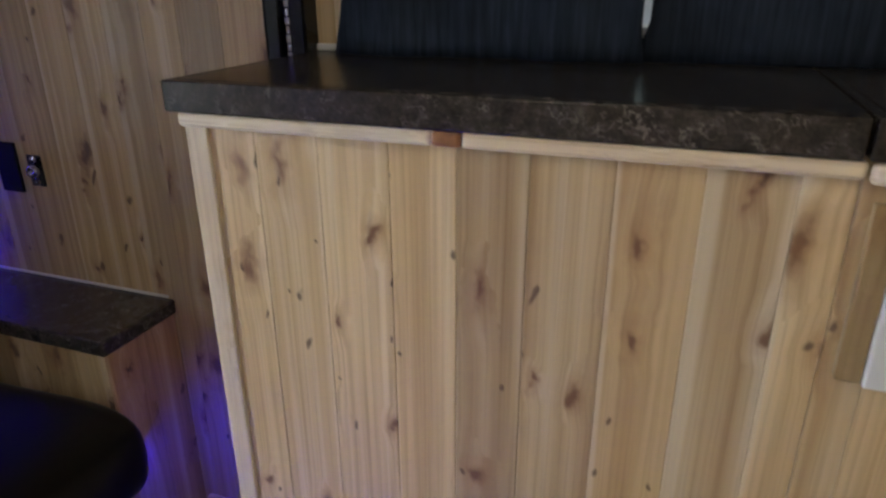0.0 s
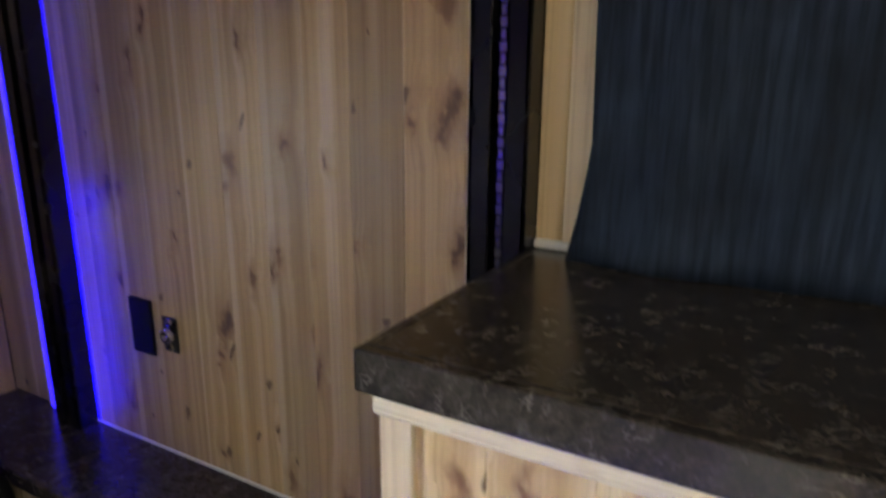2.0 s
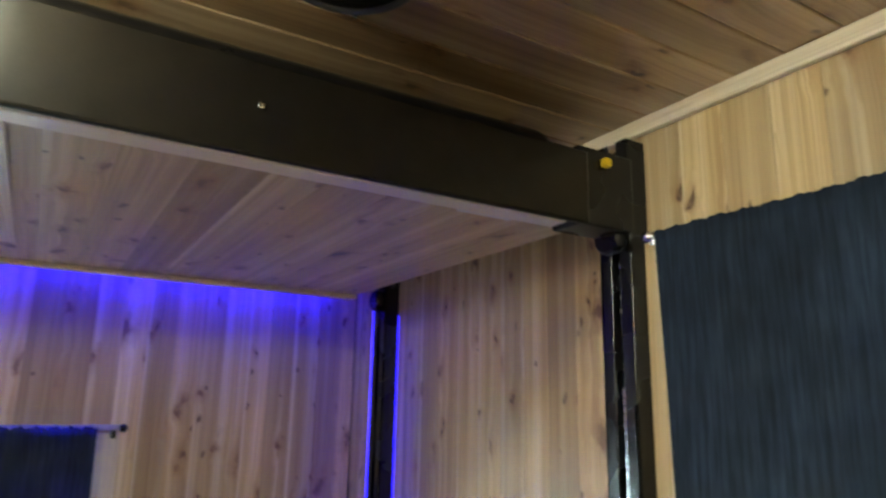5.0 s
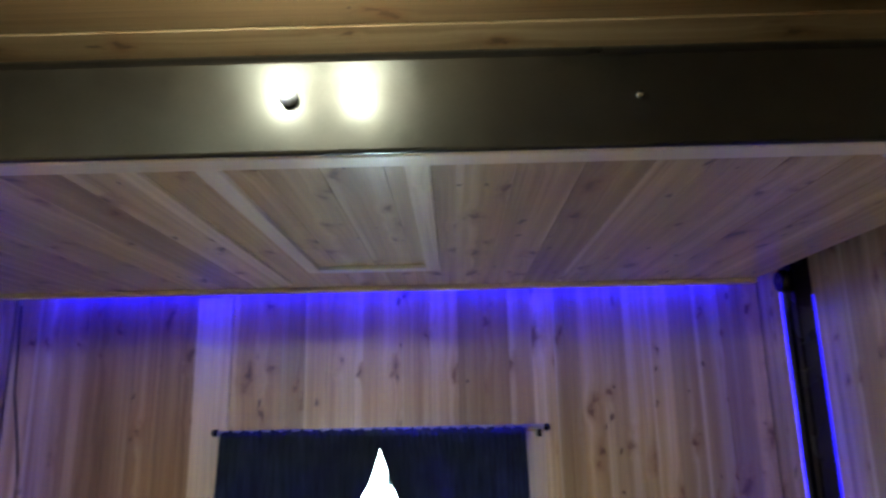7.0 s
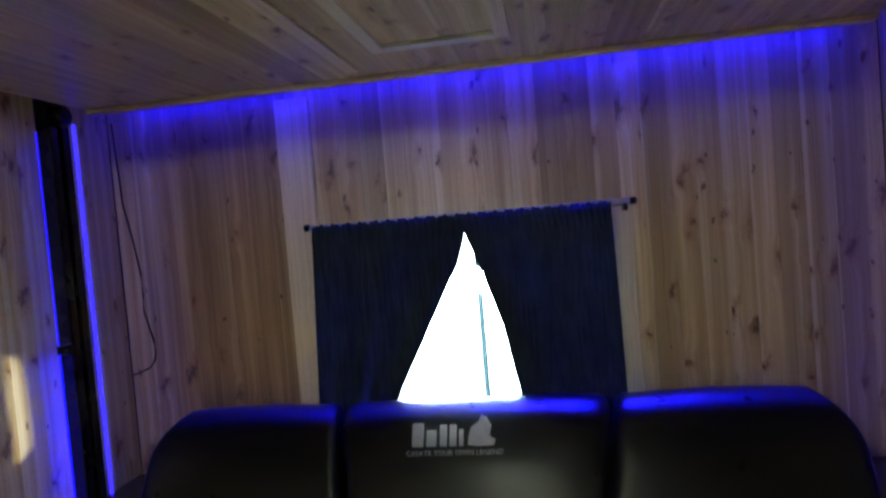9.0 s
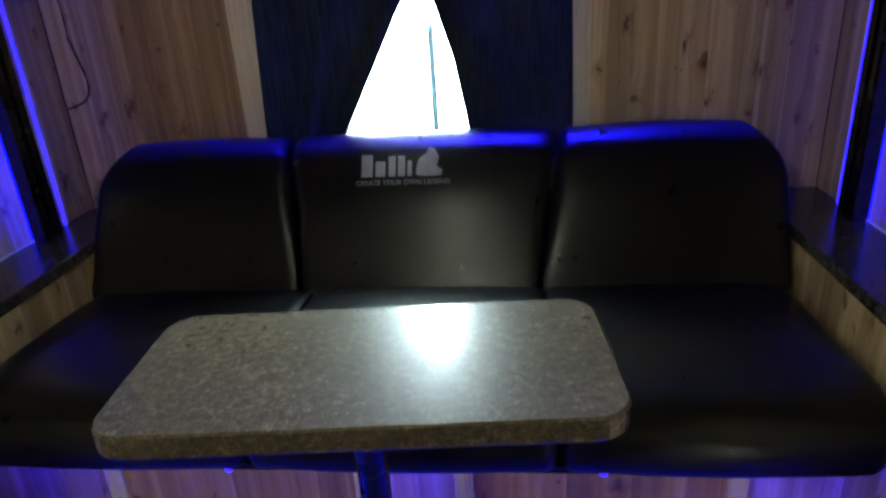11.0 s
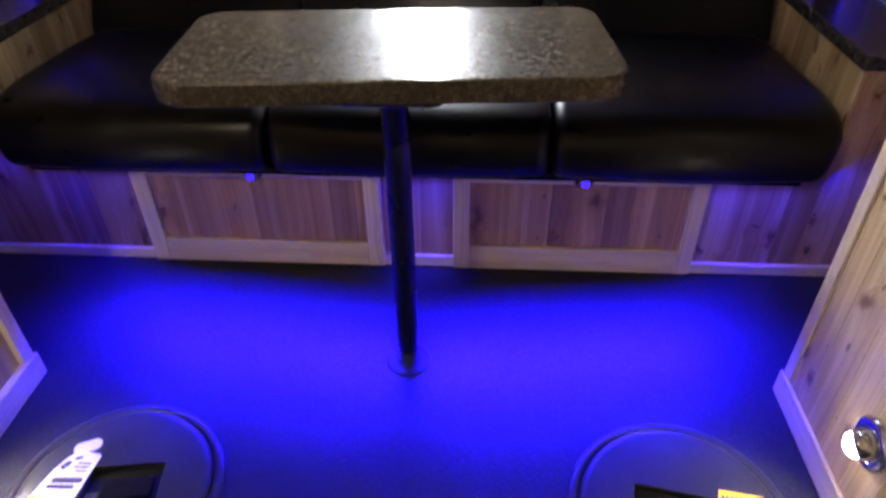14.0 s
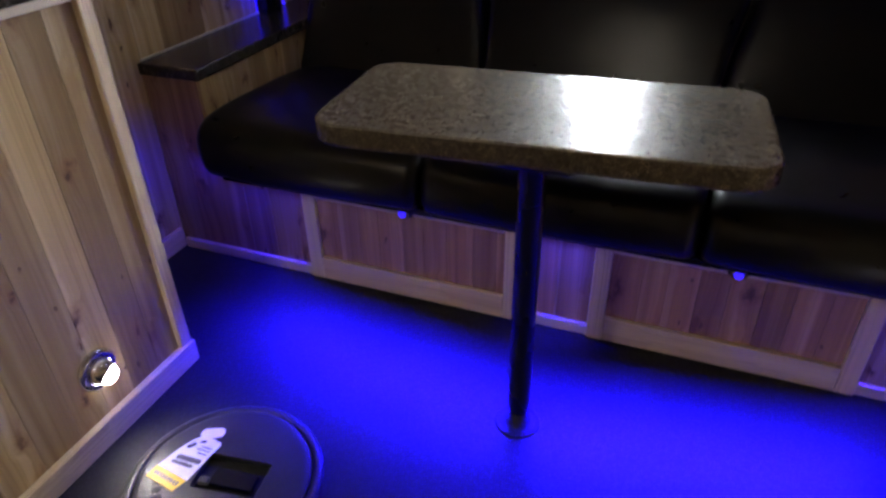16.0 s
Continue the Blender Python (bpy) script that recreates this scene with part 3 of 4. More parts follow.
# ---- curtains ----
def curtain(name, label, axis, at, lo, hi, z0, z1, folds, depth=0.012, seed=1, nu=60, nv=24, hems=(), ruffle=0.0015):
    """A hanging cloth between two edges that may vary with height; axis runs along the wall."""
    rng = random.Random(seed)
    ph = [rng.uniform(0, 6.28) for _ in range(4)]
    bm = bmesh.new()
    grid = []
    for j in range(nv + 1):
        z = z0 + (z1 - z0) * j / nv
        row = []
        for k in range(nu + 1):
            f = k / nu
            u = lo(z) + (hi(z) - lo(z)) * f
            d = depth * (math.sin(folds * 6.28 * f + ph[0]) + 0.5 * math.sin(folds * 14.1 * f + ph[1] + z * 1.5) + 0.35 * math.sin(z * 9 + ph[2] + f * 5)) * (0.45 + 0.55 * (z1 - z) / (z1 - z0))
            zz = z + (ruffle * (math.sin(f * 70 + ph[3]) + 0.8 * math.sin(f * 171 + ph[1])) if j == nv else 0)
            if ruffle > 0.002 and j >= nv - 2:
                d += 0.0025 * math.sin(f * 150 + ph[2] + j)
            row.append(bm.verts.new((u, at + d, zz) if axis == "x" else (at + d, u, zz)))
        grid.append(row)
    spots = [[q.co.copy() for q in row] for row in grid]
    for a, b in zip(grid, grid[1:]):
        for k in range(nu):
            bm.faces.new((a[k], a[k + 1], b[k + 1], b[k]))
    ob = tagged(mesh_ob(name, bm, M_CLOTH, smooth=True), label, "curtain", "window curtains")
    mod = ob.modifiers.new("thickness", "SOLIDIFY")
    mod.thickness = 0.0025
    # turned-over hems behind the cloth
    for j0, j1, k0, k1 in hems:
        hb = bmesh.new()
        rows = []
        for j in range(int(j0 * nv), int(j1 * nv) + 1):
            rows.append([])
            for k in range(int(k0 * nu), int(k1 * nu) + 1):
                q = spots[j][k].copy()
                q[1 if axis == "x" else 0] += 0.005
                rows[-1].append(hb.verts.new(q))
        for ra, rb in zip(rows, rows[1:]):
            for k in range(len(ra) - 1):
                hb.faces.new((ra[k], ra[k + 1], rb[k + 1], rb[k]))
        h = part("hem", hb, M_CLOTH, ob, smooth=True)
        mod = h.modifiers.new("thickness", "SOLIDIFY")
        mod.thickness = 0.0015
    return ob


def knots_between(pairs):
    """Straight-line steps through (z, u) pairs, rising z."""
    def f(z):
        for (za, ua), (zb, ub) in zip(pairs, pairs[1:]):
            if z <= zb:
                return ua + (ub - ua) * max(0.0, (z - za) / (zb - za))
        return pairs[-1][1]
    return f


APEX = 1.243
curtain("curtain", "black curtain drawn aside from the middle of the back window", "x", -0.066,
        knots_between([(0.68, -0.484), (1.30, -0.454)]), knots_between([(0.68, -0.285), (0.80, -0.228), (1.12, -0.055), (1.16, -0.03), (APEX, -0.004), (1.31, 0.004)]), 0.69, 1.3005, 2.2, 0.003, 3, nu=110, nv=30, hems=((0.0, 1.0, 0.0, 0.10), (0.87, 1.0, 0.1, 1.0)), ruffle=0.0028)
curtain("curtain", "black curtain gathered to one side of the back window", "x", -0.068,
        knots_between([(0.68, 0.140), (0.80, 0.117), (0.98, 0.085), (1.12, 0.042), (APEX, -0.002), (1.31, -0.008)]), knots_between([(0.68, 0.415), (1.30, 0.405)]), 0.69, 1.3005, 2.0, 0.003, 8, nu=110, nv=30, hems=((0.0, 1.0, 0.92, 1.0), (0.87, 1.0, 0.0, 0.92)), ruffle=0.0028)
rod = thing("curtain_rod", "thin curtain rod catching blue light over the back window", "curtain rod")
part("rod", tube(bmesh.new(), [(-0.478, -0.048, 1.296), (0.47, -0.048, 1.300)], 0.0075), M_ROD, rod, smooth=True)
for x in (-0.474, 0.466):
    part("finial", lathe(bmesh.new(), [(0, -0.012), (0.009, -0.008), (0.011, 0), (0.009, 0.008), (0, 0.012)], pose(x, -0.048, 1.298, 0, 90), 14), M_STEEL, rod, smooth=True)
    part("bracket", boxed(x * 0.955 - 0.006, x * 0.955 + 0.006, -0.05, 0.0, 1.272, 1.296, r=0.002), M_STEEL, rod)

curtain("curtain", "black curtain hanging to the counter at the side window", "y", 1.074,
        knots_between([(1.05, -1.720), (1.10, -1.714), (1.30, -1.714), (1.44, -1.73), (1.7, -1.735)]), knots_between([(1.05, -1.282), (1.10, -1.293), (1.17, -1.304), (1.30, -1.301), (1.45, -1.299), (1.66, -1.292)]), 1.0515, 1.655, 1.6, 0.006, 12, nu=70, hems=((0.0, 0.13, 0.0, 1.0),))
# unseen far edge is notched so the sun throws a patch on the left wall
curtain("curtain", "black curtain drawn over the far half of the side window", "y", 1.102,
        knots_between([(1.05, -2.60), (1.12, -2.60), (1.16, -2.403), (1.40, -2.403), (1.46, -2.57), (1.7, -2.58)]), knots_between([(1.05, -1.705), (1.10, -1.722), (1.3, -1.727), (1.44, -1.728), (1.7, -1.725)]), 1.0515, 1.655, 1.6, 0.006, 14, nu=70, hems=((0.0, 0.13, 0.0, 1.0),))
rod = thing("curtain_rod", "thin curtain rod over the side window", "curtain rod")
part("rod", tube(bmesh.new(), [(1.085, -2.60, 1.652), (1.085, -1.270, 1.652)], 0.006), M_CHROME, rod, smooth=True)
part("finial", lathe(bmesh.new(), [(0, -0.012), (0.009, -0.008), (0.011, 0), (0.009, 0.008), (0, 0.012)], pose(1.085, -1.268, 1.652, 90), 14), M_CHROME, rod, smooth=True)
part("bracket", boxed(1.08, RX, -1.282, -1.272, 1.636, 1.656, r=0.002), M_CHROME, rod)

# ---- lift rails of the bed ----
def lift_rail(y0, y1, z0, z1, s, label):
    r = thing("bed_lift_rail", label, "rail", group="bed lift rails")
    inner = s * (RX - 0.045)
    ym = (y0 + y1) / 2
    w = (y1 - y0)
    for a, b in ((y0, y0 + 0.006), (y1 - 0.006, y1)):
        part("flange", boxed(s * RX, inner, a, b, z0, z1, r=0.001, seg=1), M_STEEL, r)
    part("back_plate", boxed(s * RX, s * (RX - 0.005), y0 + 0.006, y1 - 0.006, z0, z1), M_STEEL, r)
    for a, b in ((y0, y0 + w * 0.36), (y1 - w * 0.36, y1)):
        part("lip", boxed(inner, inner + s * 0.004, a, b, z0, z1, r=0.0008, seg=1), M_STEEL, r)
    # roller chain in the channel: alternating links in one mesh
    bm = bmesh.new()
    z = z0 + 0.01
    k = 0
    while z < 1.40:
        hw = 0.004 if k % 2 else 0.0028
        box(bm, s * (RX - 0.036), s * (RX - 0.030), ym - hw, ym + hw, z, z + 0.0105)
        z += 0.0127
        k += 1
    part("chain", bm, M_CHROME, r, "oily steel roller chain")
    for zz in (1.822, 1.752, 1.652, 1.617, 1.561, 1.538, 1.407):
        part("bolt", lathe(bmesh.new(), [(0, 0.004), (0.004, 0.004), (0.006, 0.001), (0.006, 0)], rot((0, 1, 0), (0, 0, 1), (-s, 0, 0), (s * (RX - 0.030), ym + 0.001, zz)), 8), M_CHROME, r)
    return r


for s in (-1, 1):
    lift_rail(-0.305, -0.232, 0.557, 1.838, s, "black steel bed lift rail in the back corner")
    lift_rail(-1.232, -1.160, 0.0, 1.838, s, "black steel bed lift rail with roller chain")
    if s < 0:
        part("rail_stop", boxed(-1.062, -1.100, -0.345, -0.3055, 1.010, 1.035, r=0.004), M_STEEL, bpy.data.objects["bed_lift_rail"], "small dark stop clamped on the rail")
    # lit strip between rail and corner
    st = thing("led_strip", "blue LED strip in a pale channel up the corner", "LED strip", group="LED strips")
    part("channel", boxed(s * 1.112, s * RX, -0.214, -0.150, 0.557, 1.66, r=0.002), M_TRIM, st)
    part("diode_tape", boxed(s * 1.121, s * 1.1245, -0.3085, -0.3055, 0.557, 1.62, r=0.0005, seg=1), M_LEDSOFT, st, "dim blue tape behind the rail")
    part("diode_tape", boxed(s * 1.106, s * 1.1115, -0.178, -0.170, 0.557, 1.655, r=0.001, seg=1), M_LED, st, "glowing blue tape")

# ---- lift bed ----
bed = thing("lift_bed", "raised lift bed with knotty pine underside and dark steel front", "bed")
FX = 0.962
BX, BF, BB, BZ = 1.025, -1.262, -0.20, 1.680
fr = part("front_rail", boxed(-FX, FX, BF, BF + 0.012, 1.657, 1.778, r=0.004), M_FASCIA, bed, "dark satin steel front rail")
part("screw", lathe(bmesh.new(), [(0, 0.006), (0.004, 0.005), (0.0055, 0.001), (0.0055, -0.002)], pose(0.438, BF, 1.720, 90), 10), M_CHROME, fr)
part("ball_knob", lathe(bmesh.new(), [(0.008, -0.002), (0.0105, 0.002), (0.0115, 0.006), (0.009, 0.012), (0.005, 0.015), (0, 0.0155)], pose(0.020, BF, 1.727, 90), 18), M_ROD, fr, "round chrome knob", smooth=True)
part("back_rail", boxed(-BX, BX, BB - 0.03, BB, 1.682, 1.776, r=0.003), M_STEEL, bed)
for s in (-1, 1):
    part("side_rail", boxed(s * BX, s * (BX - 0.04), BF + 0.04, BB - 0.03, 1.690, 1.776, r=0.003), M_STEEL, bed)
part("deck", boxed(-BX + 0.04, BX - 0.04, BF + 0.04, BB - 0.03, 1.6915, 1.76), M_CORE, bed)
part("mattress", boxed(-BX + 0.05, BX - 0.05, BF + 0.09, BB - 0.05, 1.762, 1.85, r=0.03, seg=3), M_VINYL, bed, "thin black mattress", smooth=True)
part("edge_trim", boxed(-0.925, 0.925, BF + 0.0125, BF + 0.0505, 1.656, 1.680, r=0.003), M_TRIM_X, bed, "pale pine edge trim")
boards(bed, rot((1, 0, 0), (0, 0, 1), (0, -1, 0), (-BX, BB - 0.03, 1.680)), 2 * BX, 0.98, 0.088, 91, M_PINE)
part("edge_trim", boxed(-BX, BX, BB - 0.03, BB + 0.004, 1.668, 1.680, r=0.003), M_TRIM_X, bed, "pale pine edge trim")
for x, w in ((-0.125, 0.030), (0.150, 0.034)):
    part("hatch_trim", boxed(x, x + w, -1.195, -0.47, 1.670, 1.680, r=0.002), M_PALE, bed, "pale pine strip under the deck")
# white here stands in for the sheen on this strip
part("hatch_trim", boxed(-0.095, 0.150, -0.500, -0.462, 1.671, 1.680, r=0.002), M_WHITE, bed, "pale strip under the deck, whitened for its sheen")
part("hatch_trim", boxed(-0.235, -0.205, -1.195, -0.30, 1.673, 1.680, r=0.002), M_PALE, bed, "pale pine strip under the deck")
part("latch_plate", boxed(0.77, 0.87, -1.190, -1.172, 1.667, 1.6795, r=0.002), M_WHITE, bed, "small white latch plate")
part("led_tape", boxed(-1.0, 1.0, BB + 0.004, BB + 0.010, 1.673, 1.680), M_LEDSOFT, bed, "blue LED tape along the back edge")
for s in (-1, 1):
    for y in (-1.196, -0.268):
        part("carriage", boxed(s * ((FX if y < -1 else BX) + 0.002), s * (RX - 0.036), y - 0.040, y + 0.030, 1.665 if y < -1 else 1.70, 1.80, r=0.004), M_STEEL, bed, "black lift carriage")
        part("roller", lathe(bmesh.new(), [(0, -0.012), (0.026, -0.012), (0.030, -0.006), (0.030, 0.006), (0.026, 0.012), (0, 0.012)], pose(s * 1.07, y, 1.662, 0, 90), 20), M_STEEL, bed)
    part("limit_switch", boxed(s * 1.012, s * 1.027, -1.250, -1.2365, 1.768, 1.783, r=0.003), M_YELLOW, bed, "small yellow limit switch")

# ---- ledges beside the sofa ----
def ledge(s, x_in):
    c = thing("side_ledge", "knotty pine boxed ledge with dark laminate top beside the sofa", "ledge", group="ledges")
    part("carcass", boxed(s * (x_in + 0.022), s * (RX - 0.002), -0.836, -0.012, 0.0, 0.524), M_CORE, c)
    top = part("top", boxed(s * x_in, s * (RX - 0.001), -0.854, -0.012, 0.525, 0.556, r=0.004), M_COUNTER, c, "dark stone-look laminate top")
    part("caulk", boxed(s * (RX - 0.006), s * (RX - 0.0015), -0.84, -0.30, 0.5565, 0.562, r=0.001, seg=1), M_WHITE, top, "thin white caulk line")
    boards(c, rot((1, 0, 0), (0, 1, 0), (0, 0, 1), (x_in + 0.012 if s > 0 else LX + 0.003, -0.848, 0.0)), RX - x_in - 0.015, 0.524, 0.088, 33, M_CEDAR)
    if s > 0:
        boards(c, rot((0, 1, 0), (1, 0, 0), (0, 0, 1), (x_in + 0.012, -0.837, 0.0)), 0.81, 0.524, 0.088, 31, M_PINE)
    else:
        boards(c, rot((0, -1, 0), (-1, 0, 0), (0, 0, 1), (-x_in - 0.012, -0.022, 0.0)), 0.815, 0.524, 0.088, 32, M_PINE)
    return c


ledge(1, 0.935)
ledge(-1, 0.935)

# ---- sofa and its base ----
base = thing("bench_cabinet", "knotty pine built-in sofa base with two framed doors", "cabinet")
base.location = (0, 0.013, 0)
part("carcass", boxed(-0.94, 0.94, -0.855, -0.02, 0.0, 0.318), M_CORE, base)
boards(base, rot((1, 0, 0), (0, 1, 0), (0, 0, 1), (-0.946, -0.866, 0.0)), 1.892, 0.318, 0.087, 41, M_CEDAR)
for x0, x1 in ((-1.105, -0.660), (-0.068, 0.108), (0.690, 1.105)):
    part("bottom_trim", boxed(x0, x1, -0.880, -0.866, 0.0, 0.030, r=0.003), M_TRIM_X, base, "pale pine floor trim")


def base_door(x0, x1, seed):
    d = part("door", boxed(x0 + 0.035, x1 - 0.035, -0.875, -0.867, 0.05, 0.25), M_CORE, base, "framed pine board door")
    f = 0.040
    part("stile", boxed(x0, x0 + f, -0.890, -0.867, 0.003, 0.300, r=0.003), M_TRIM, d)
    part("stile", boxed(x1 - f, x1, -0.890, -0.867, 0.003, 0.300, r=0.003), M_TRIM, d)
    part("rail", boxed(x0 + f, x1 - f, -0.889, -0.867, 0.255, 0.300, r=0.003), M_TRIM_X, d)
    part("rail", boxed(x0 + f, x1 - f, -0.889, -0.867, 0.003, 0.072, r=0.003), M_TRIM_X, d)
    boards(d, rot((1, 0, 0), (0, 1, 0), (0, 0, 1), (x0 + f, -0.879, 0.072)), x1 - x0 - 2 * f, 0.183, 0.062, seed, M_CEDAR, name="slat")
    x = (x0 + x1) / 2
    k = part("courtesy_light", lathe(bmesh.new(), [(0.022, 0), (0.024, 0.004), (0.020, 0.010), (0.013, 0.012), (0.013, 0.022), (0.009, 0.026), (0, 0.027)], pose(x + 0.005, -0.889, 0.274, 90), 20), M_CHROME, d, "chrome courtesy light glowing blue", smooth=True)
    part("lens", lathe(bmesh.new(), [(0.010, 0.0), (0.008, 0.004), (0, 0.006)], pose(x + 0.005, -0.914, 0.274, 90), 16), M_LED, d, "lit blue lens", smooth=True)


base_door(-0.662, -0.066, 51)
base_door(0.106, 0.692, 52)

sofa = thing("sofa", "black vinyl three-section sofa with embroidered centre back", "sofa")
seat_profile = [(-0.975, 0.325), (-0.985, 0.38), (-0.965, 0.455), (-0.86, 0.475), (-0.62, 0.468), (-0.40, 0.445), (-0.36, 0.40), (-0.36, 0.325), (-0.60, 0.320), (-0.90, 0.318)]
SEAMS = (-0.892, -0.285, 0.315, 0.895)
for a, b in zip(SEAMS, SEAMS[1:]):
    part("seat_cushion", cushion(seat_profile, lambda z, a=a: a + 0.004 + (0.16 * max(0, 0.42 - z) if a < -0.8 else 0), lambda z, b=b: b - 0.004 - (0.16 * max(0, 0.42 - z) if b > 0.8 else 0), 0.028, 2, 0.008), M_VINYL, sofa, smooth=True)
part("seat_board", boxed(-0.84, 0.845, -0.945, -0.05, 0.308, 0.323), M_STEEL, sofa)
back_profile = [(-0.44, 0.40), (-0.375, 0.47), (-0.285, 0.60), (-0.215, 0.70), (-0.165, 0.758), (-0.115, 0.785), (-0.06, 0.77), (-0.05, 0.70), (-0.14, 0.50), (-0.30, 0.38)]


def edge(bottom, top):
    return lambda z: bottom + (top - bottom) * (z - 0.42) / 0.38


def outer(s):
    return lambda z: s * (0.925 + 0.03 * min(1, max(0, (z - 0.42) / 0.2)) - 0.075 * max(0.0, (z - 0.655) / 0.13) ** 2.6)


for lf, rf in ((outer(-1), edge(-0.335, -0.395)), (edge(-0.325, -0.385), edge(0.300, 0.362)), (edge(0.310, 0.372), outer(1))):
    part("back_cushion", cushion(back_profile, lambda z, f=lf: f(z) + 0.003, lambda z, f=rf: f(z) - 0.003, 0.032, 2, 0.008), M_VINYL, sofa, smooth=True)

# embroidered mark: plain shapes in its place, and the line of words under it
mark_m = rot((1, 0, 0), (0, 0.56, 0.83), (0, -0.83, 0.56), (-0.028, -0.2235, 0.712))
bm = bmesh.new()
for x, w, h, d in ((-0.125, 0.030, 0.062, 0.0), (-0.088, 0.026, 0.042, 0.0), (-0.056, 0.018, 0.056, 0.0), (-0.030, 0.018, 0.056, 0.0), (-0.008, 0.011, 0.042, 0.0)):
    slab(bm, [(x - w / 2, -0.022), (x + w / 2, -0.022), (x + w / 2, -0.022 + h), (x - w / 2, -0.022 + h)], 0.0, 0.004, mark_m, 0.0008)
slab(bm, [(0.010, -0.020), (0.040, -0.024), (0.078, -0.022), (0.082, -0.008), (0.066, 0.004), (0.072, 0.030), (0.060, 0.052), (0.046, 0.058), (0.038, 0.040), (0.018, 0.026), (0.012, 0.004)], 0.0, 0.004, mark_m, 0.0008)
part("emblem", bm, M_THREAD, sofa, "pale grey embroidered emblem")


def lettering(name, words, size, m, mat, parent, label="", depth=0.0006):
    cu = bpy.data.curves.new(name, "FONT")
    cu.body, cu.size, cu.align_x, cu.extrude = words, size, "CENTER", depth
    tmp = new(name, cu)
    me = bpy.data.meshes.new_from_object(tmp.evaluated_get(bpy.context.evaluated_depsgraph_get()))
    bpy.data.objects.remove(tmp)
    me.materials.append(mat)
    ob = new(name, me)
    ob.parent = parent
    ob.matrix_basis = m
    if label:
        ob["label"] = label
    return ob


lettering("tagline", "CREATE YOUR OWN LEGEND", 0.019, mark_m @ pose(-0.026, -0.046, 0.003), M_THREAD, sofa, "small embroidered line of words")

# ---- pedestal table ----
table = thing("pedestal_table", "brown stone-look laminate table on one black steel leg", "table")
tm = pose(0.022, -1.128, 0, 0, 0, 4.2)
part("tabletop", slab(bmesh.new(), rounded_rect(0.712, 0.325, 0.05), 0.640, 0.678, tm, 0.004), M_TABLE, table)
part("mount", slab(bmesh.new(), rounded_rect(0.17, 0.17, 0.02), 0.628, 0.640, pose(0.026, -1.19, 0), 0.002), M_STEEL, table)
part("leg", lathe(bmesh.new(), [(0, 0.035), (0.019, 0.035), (0.021, 0.04), (0.0225, 0.10), (0.0235, 0.60), (0.032, 0.612), (0.032, 0.629)], pose(0.026, -1.194, 0), 28), M_STEEL, table, "black painted steel tube", smooth=True)
part("floor_socket", lathe(bmesh.new(), [(0, 0.038), (0.016, 0.038), (0.017, 0.003), (0.042, 0.0025), (0.044, 0.004), (0.047, 0.004), (0.048, 0.001), (0.048, 0)], pose(0.026, -1.194, 0), 48), M_FLOOR, table, "flush round floor socket", smooth=True)

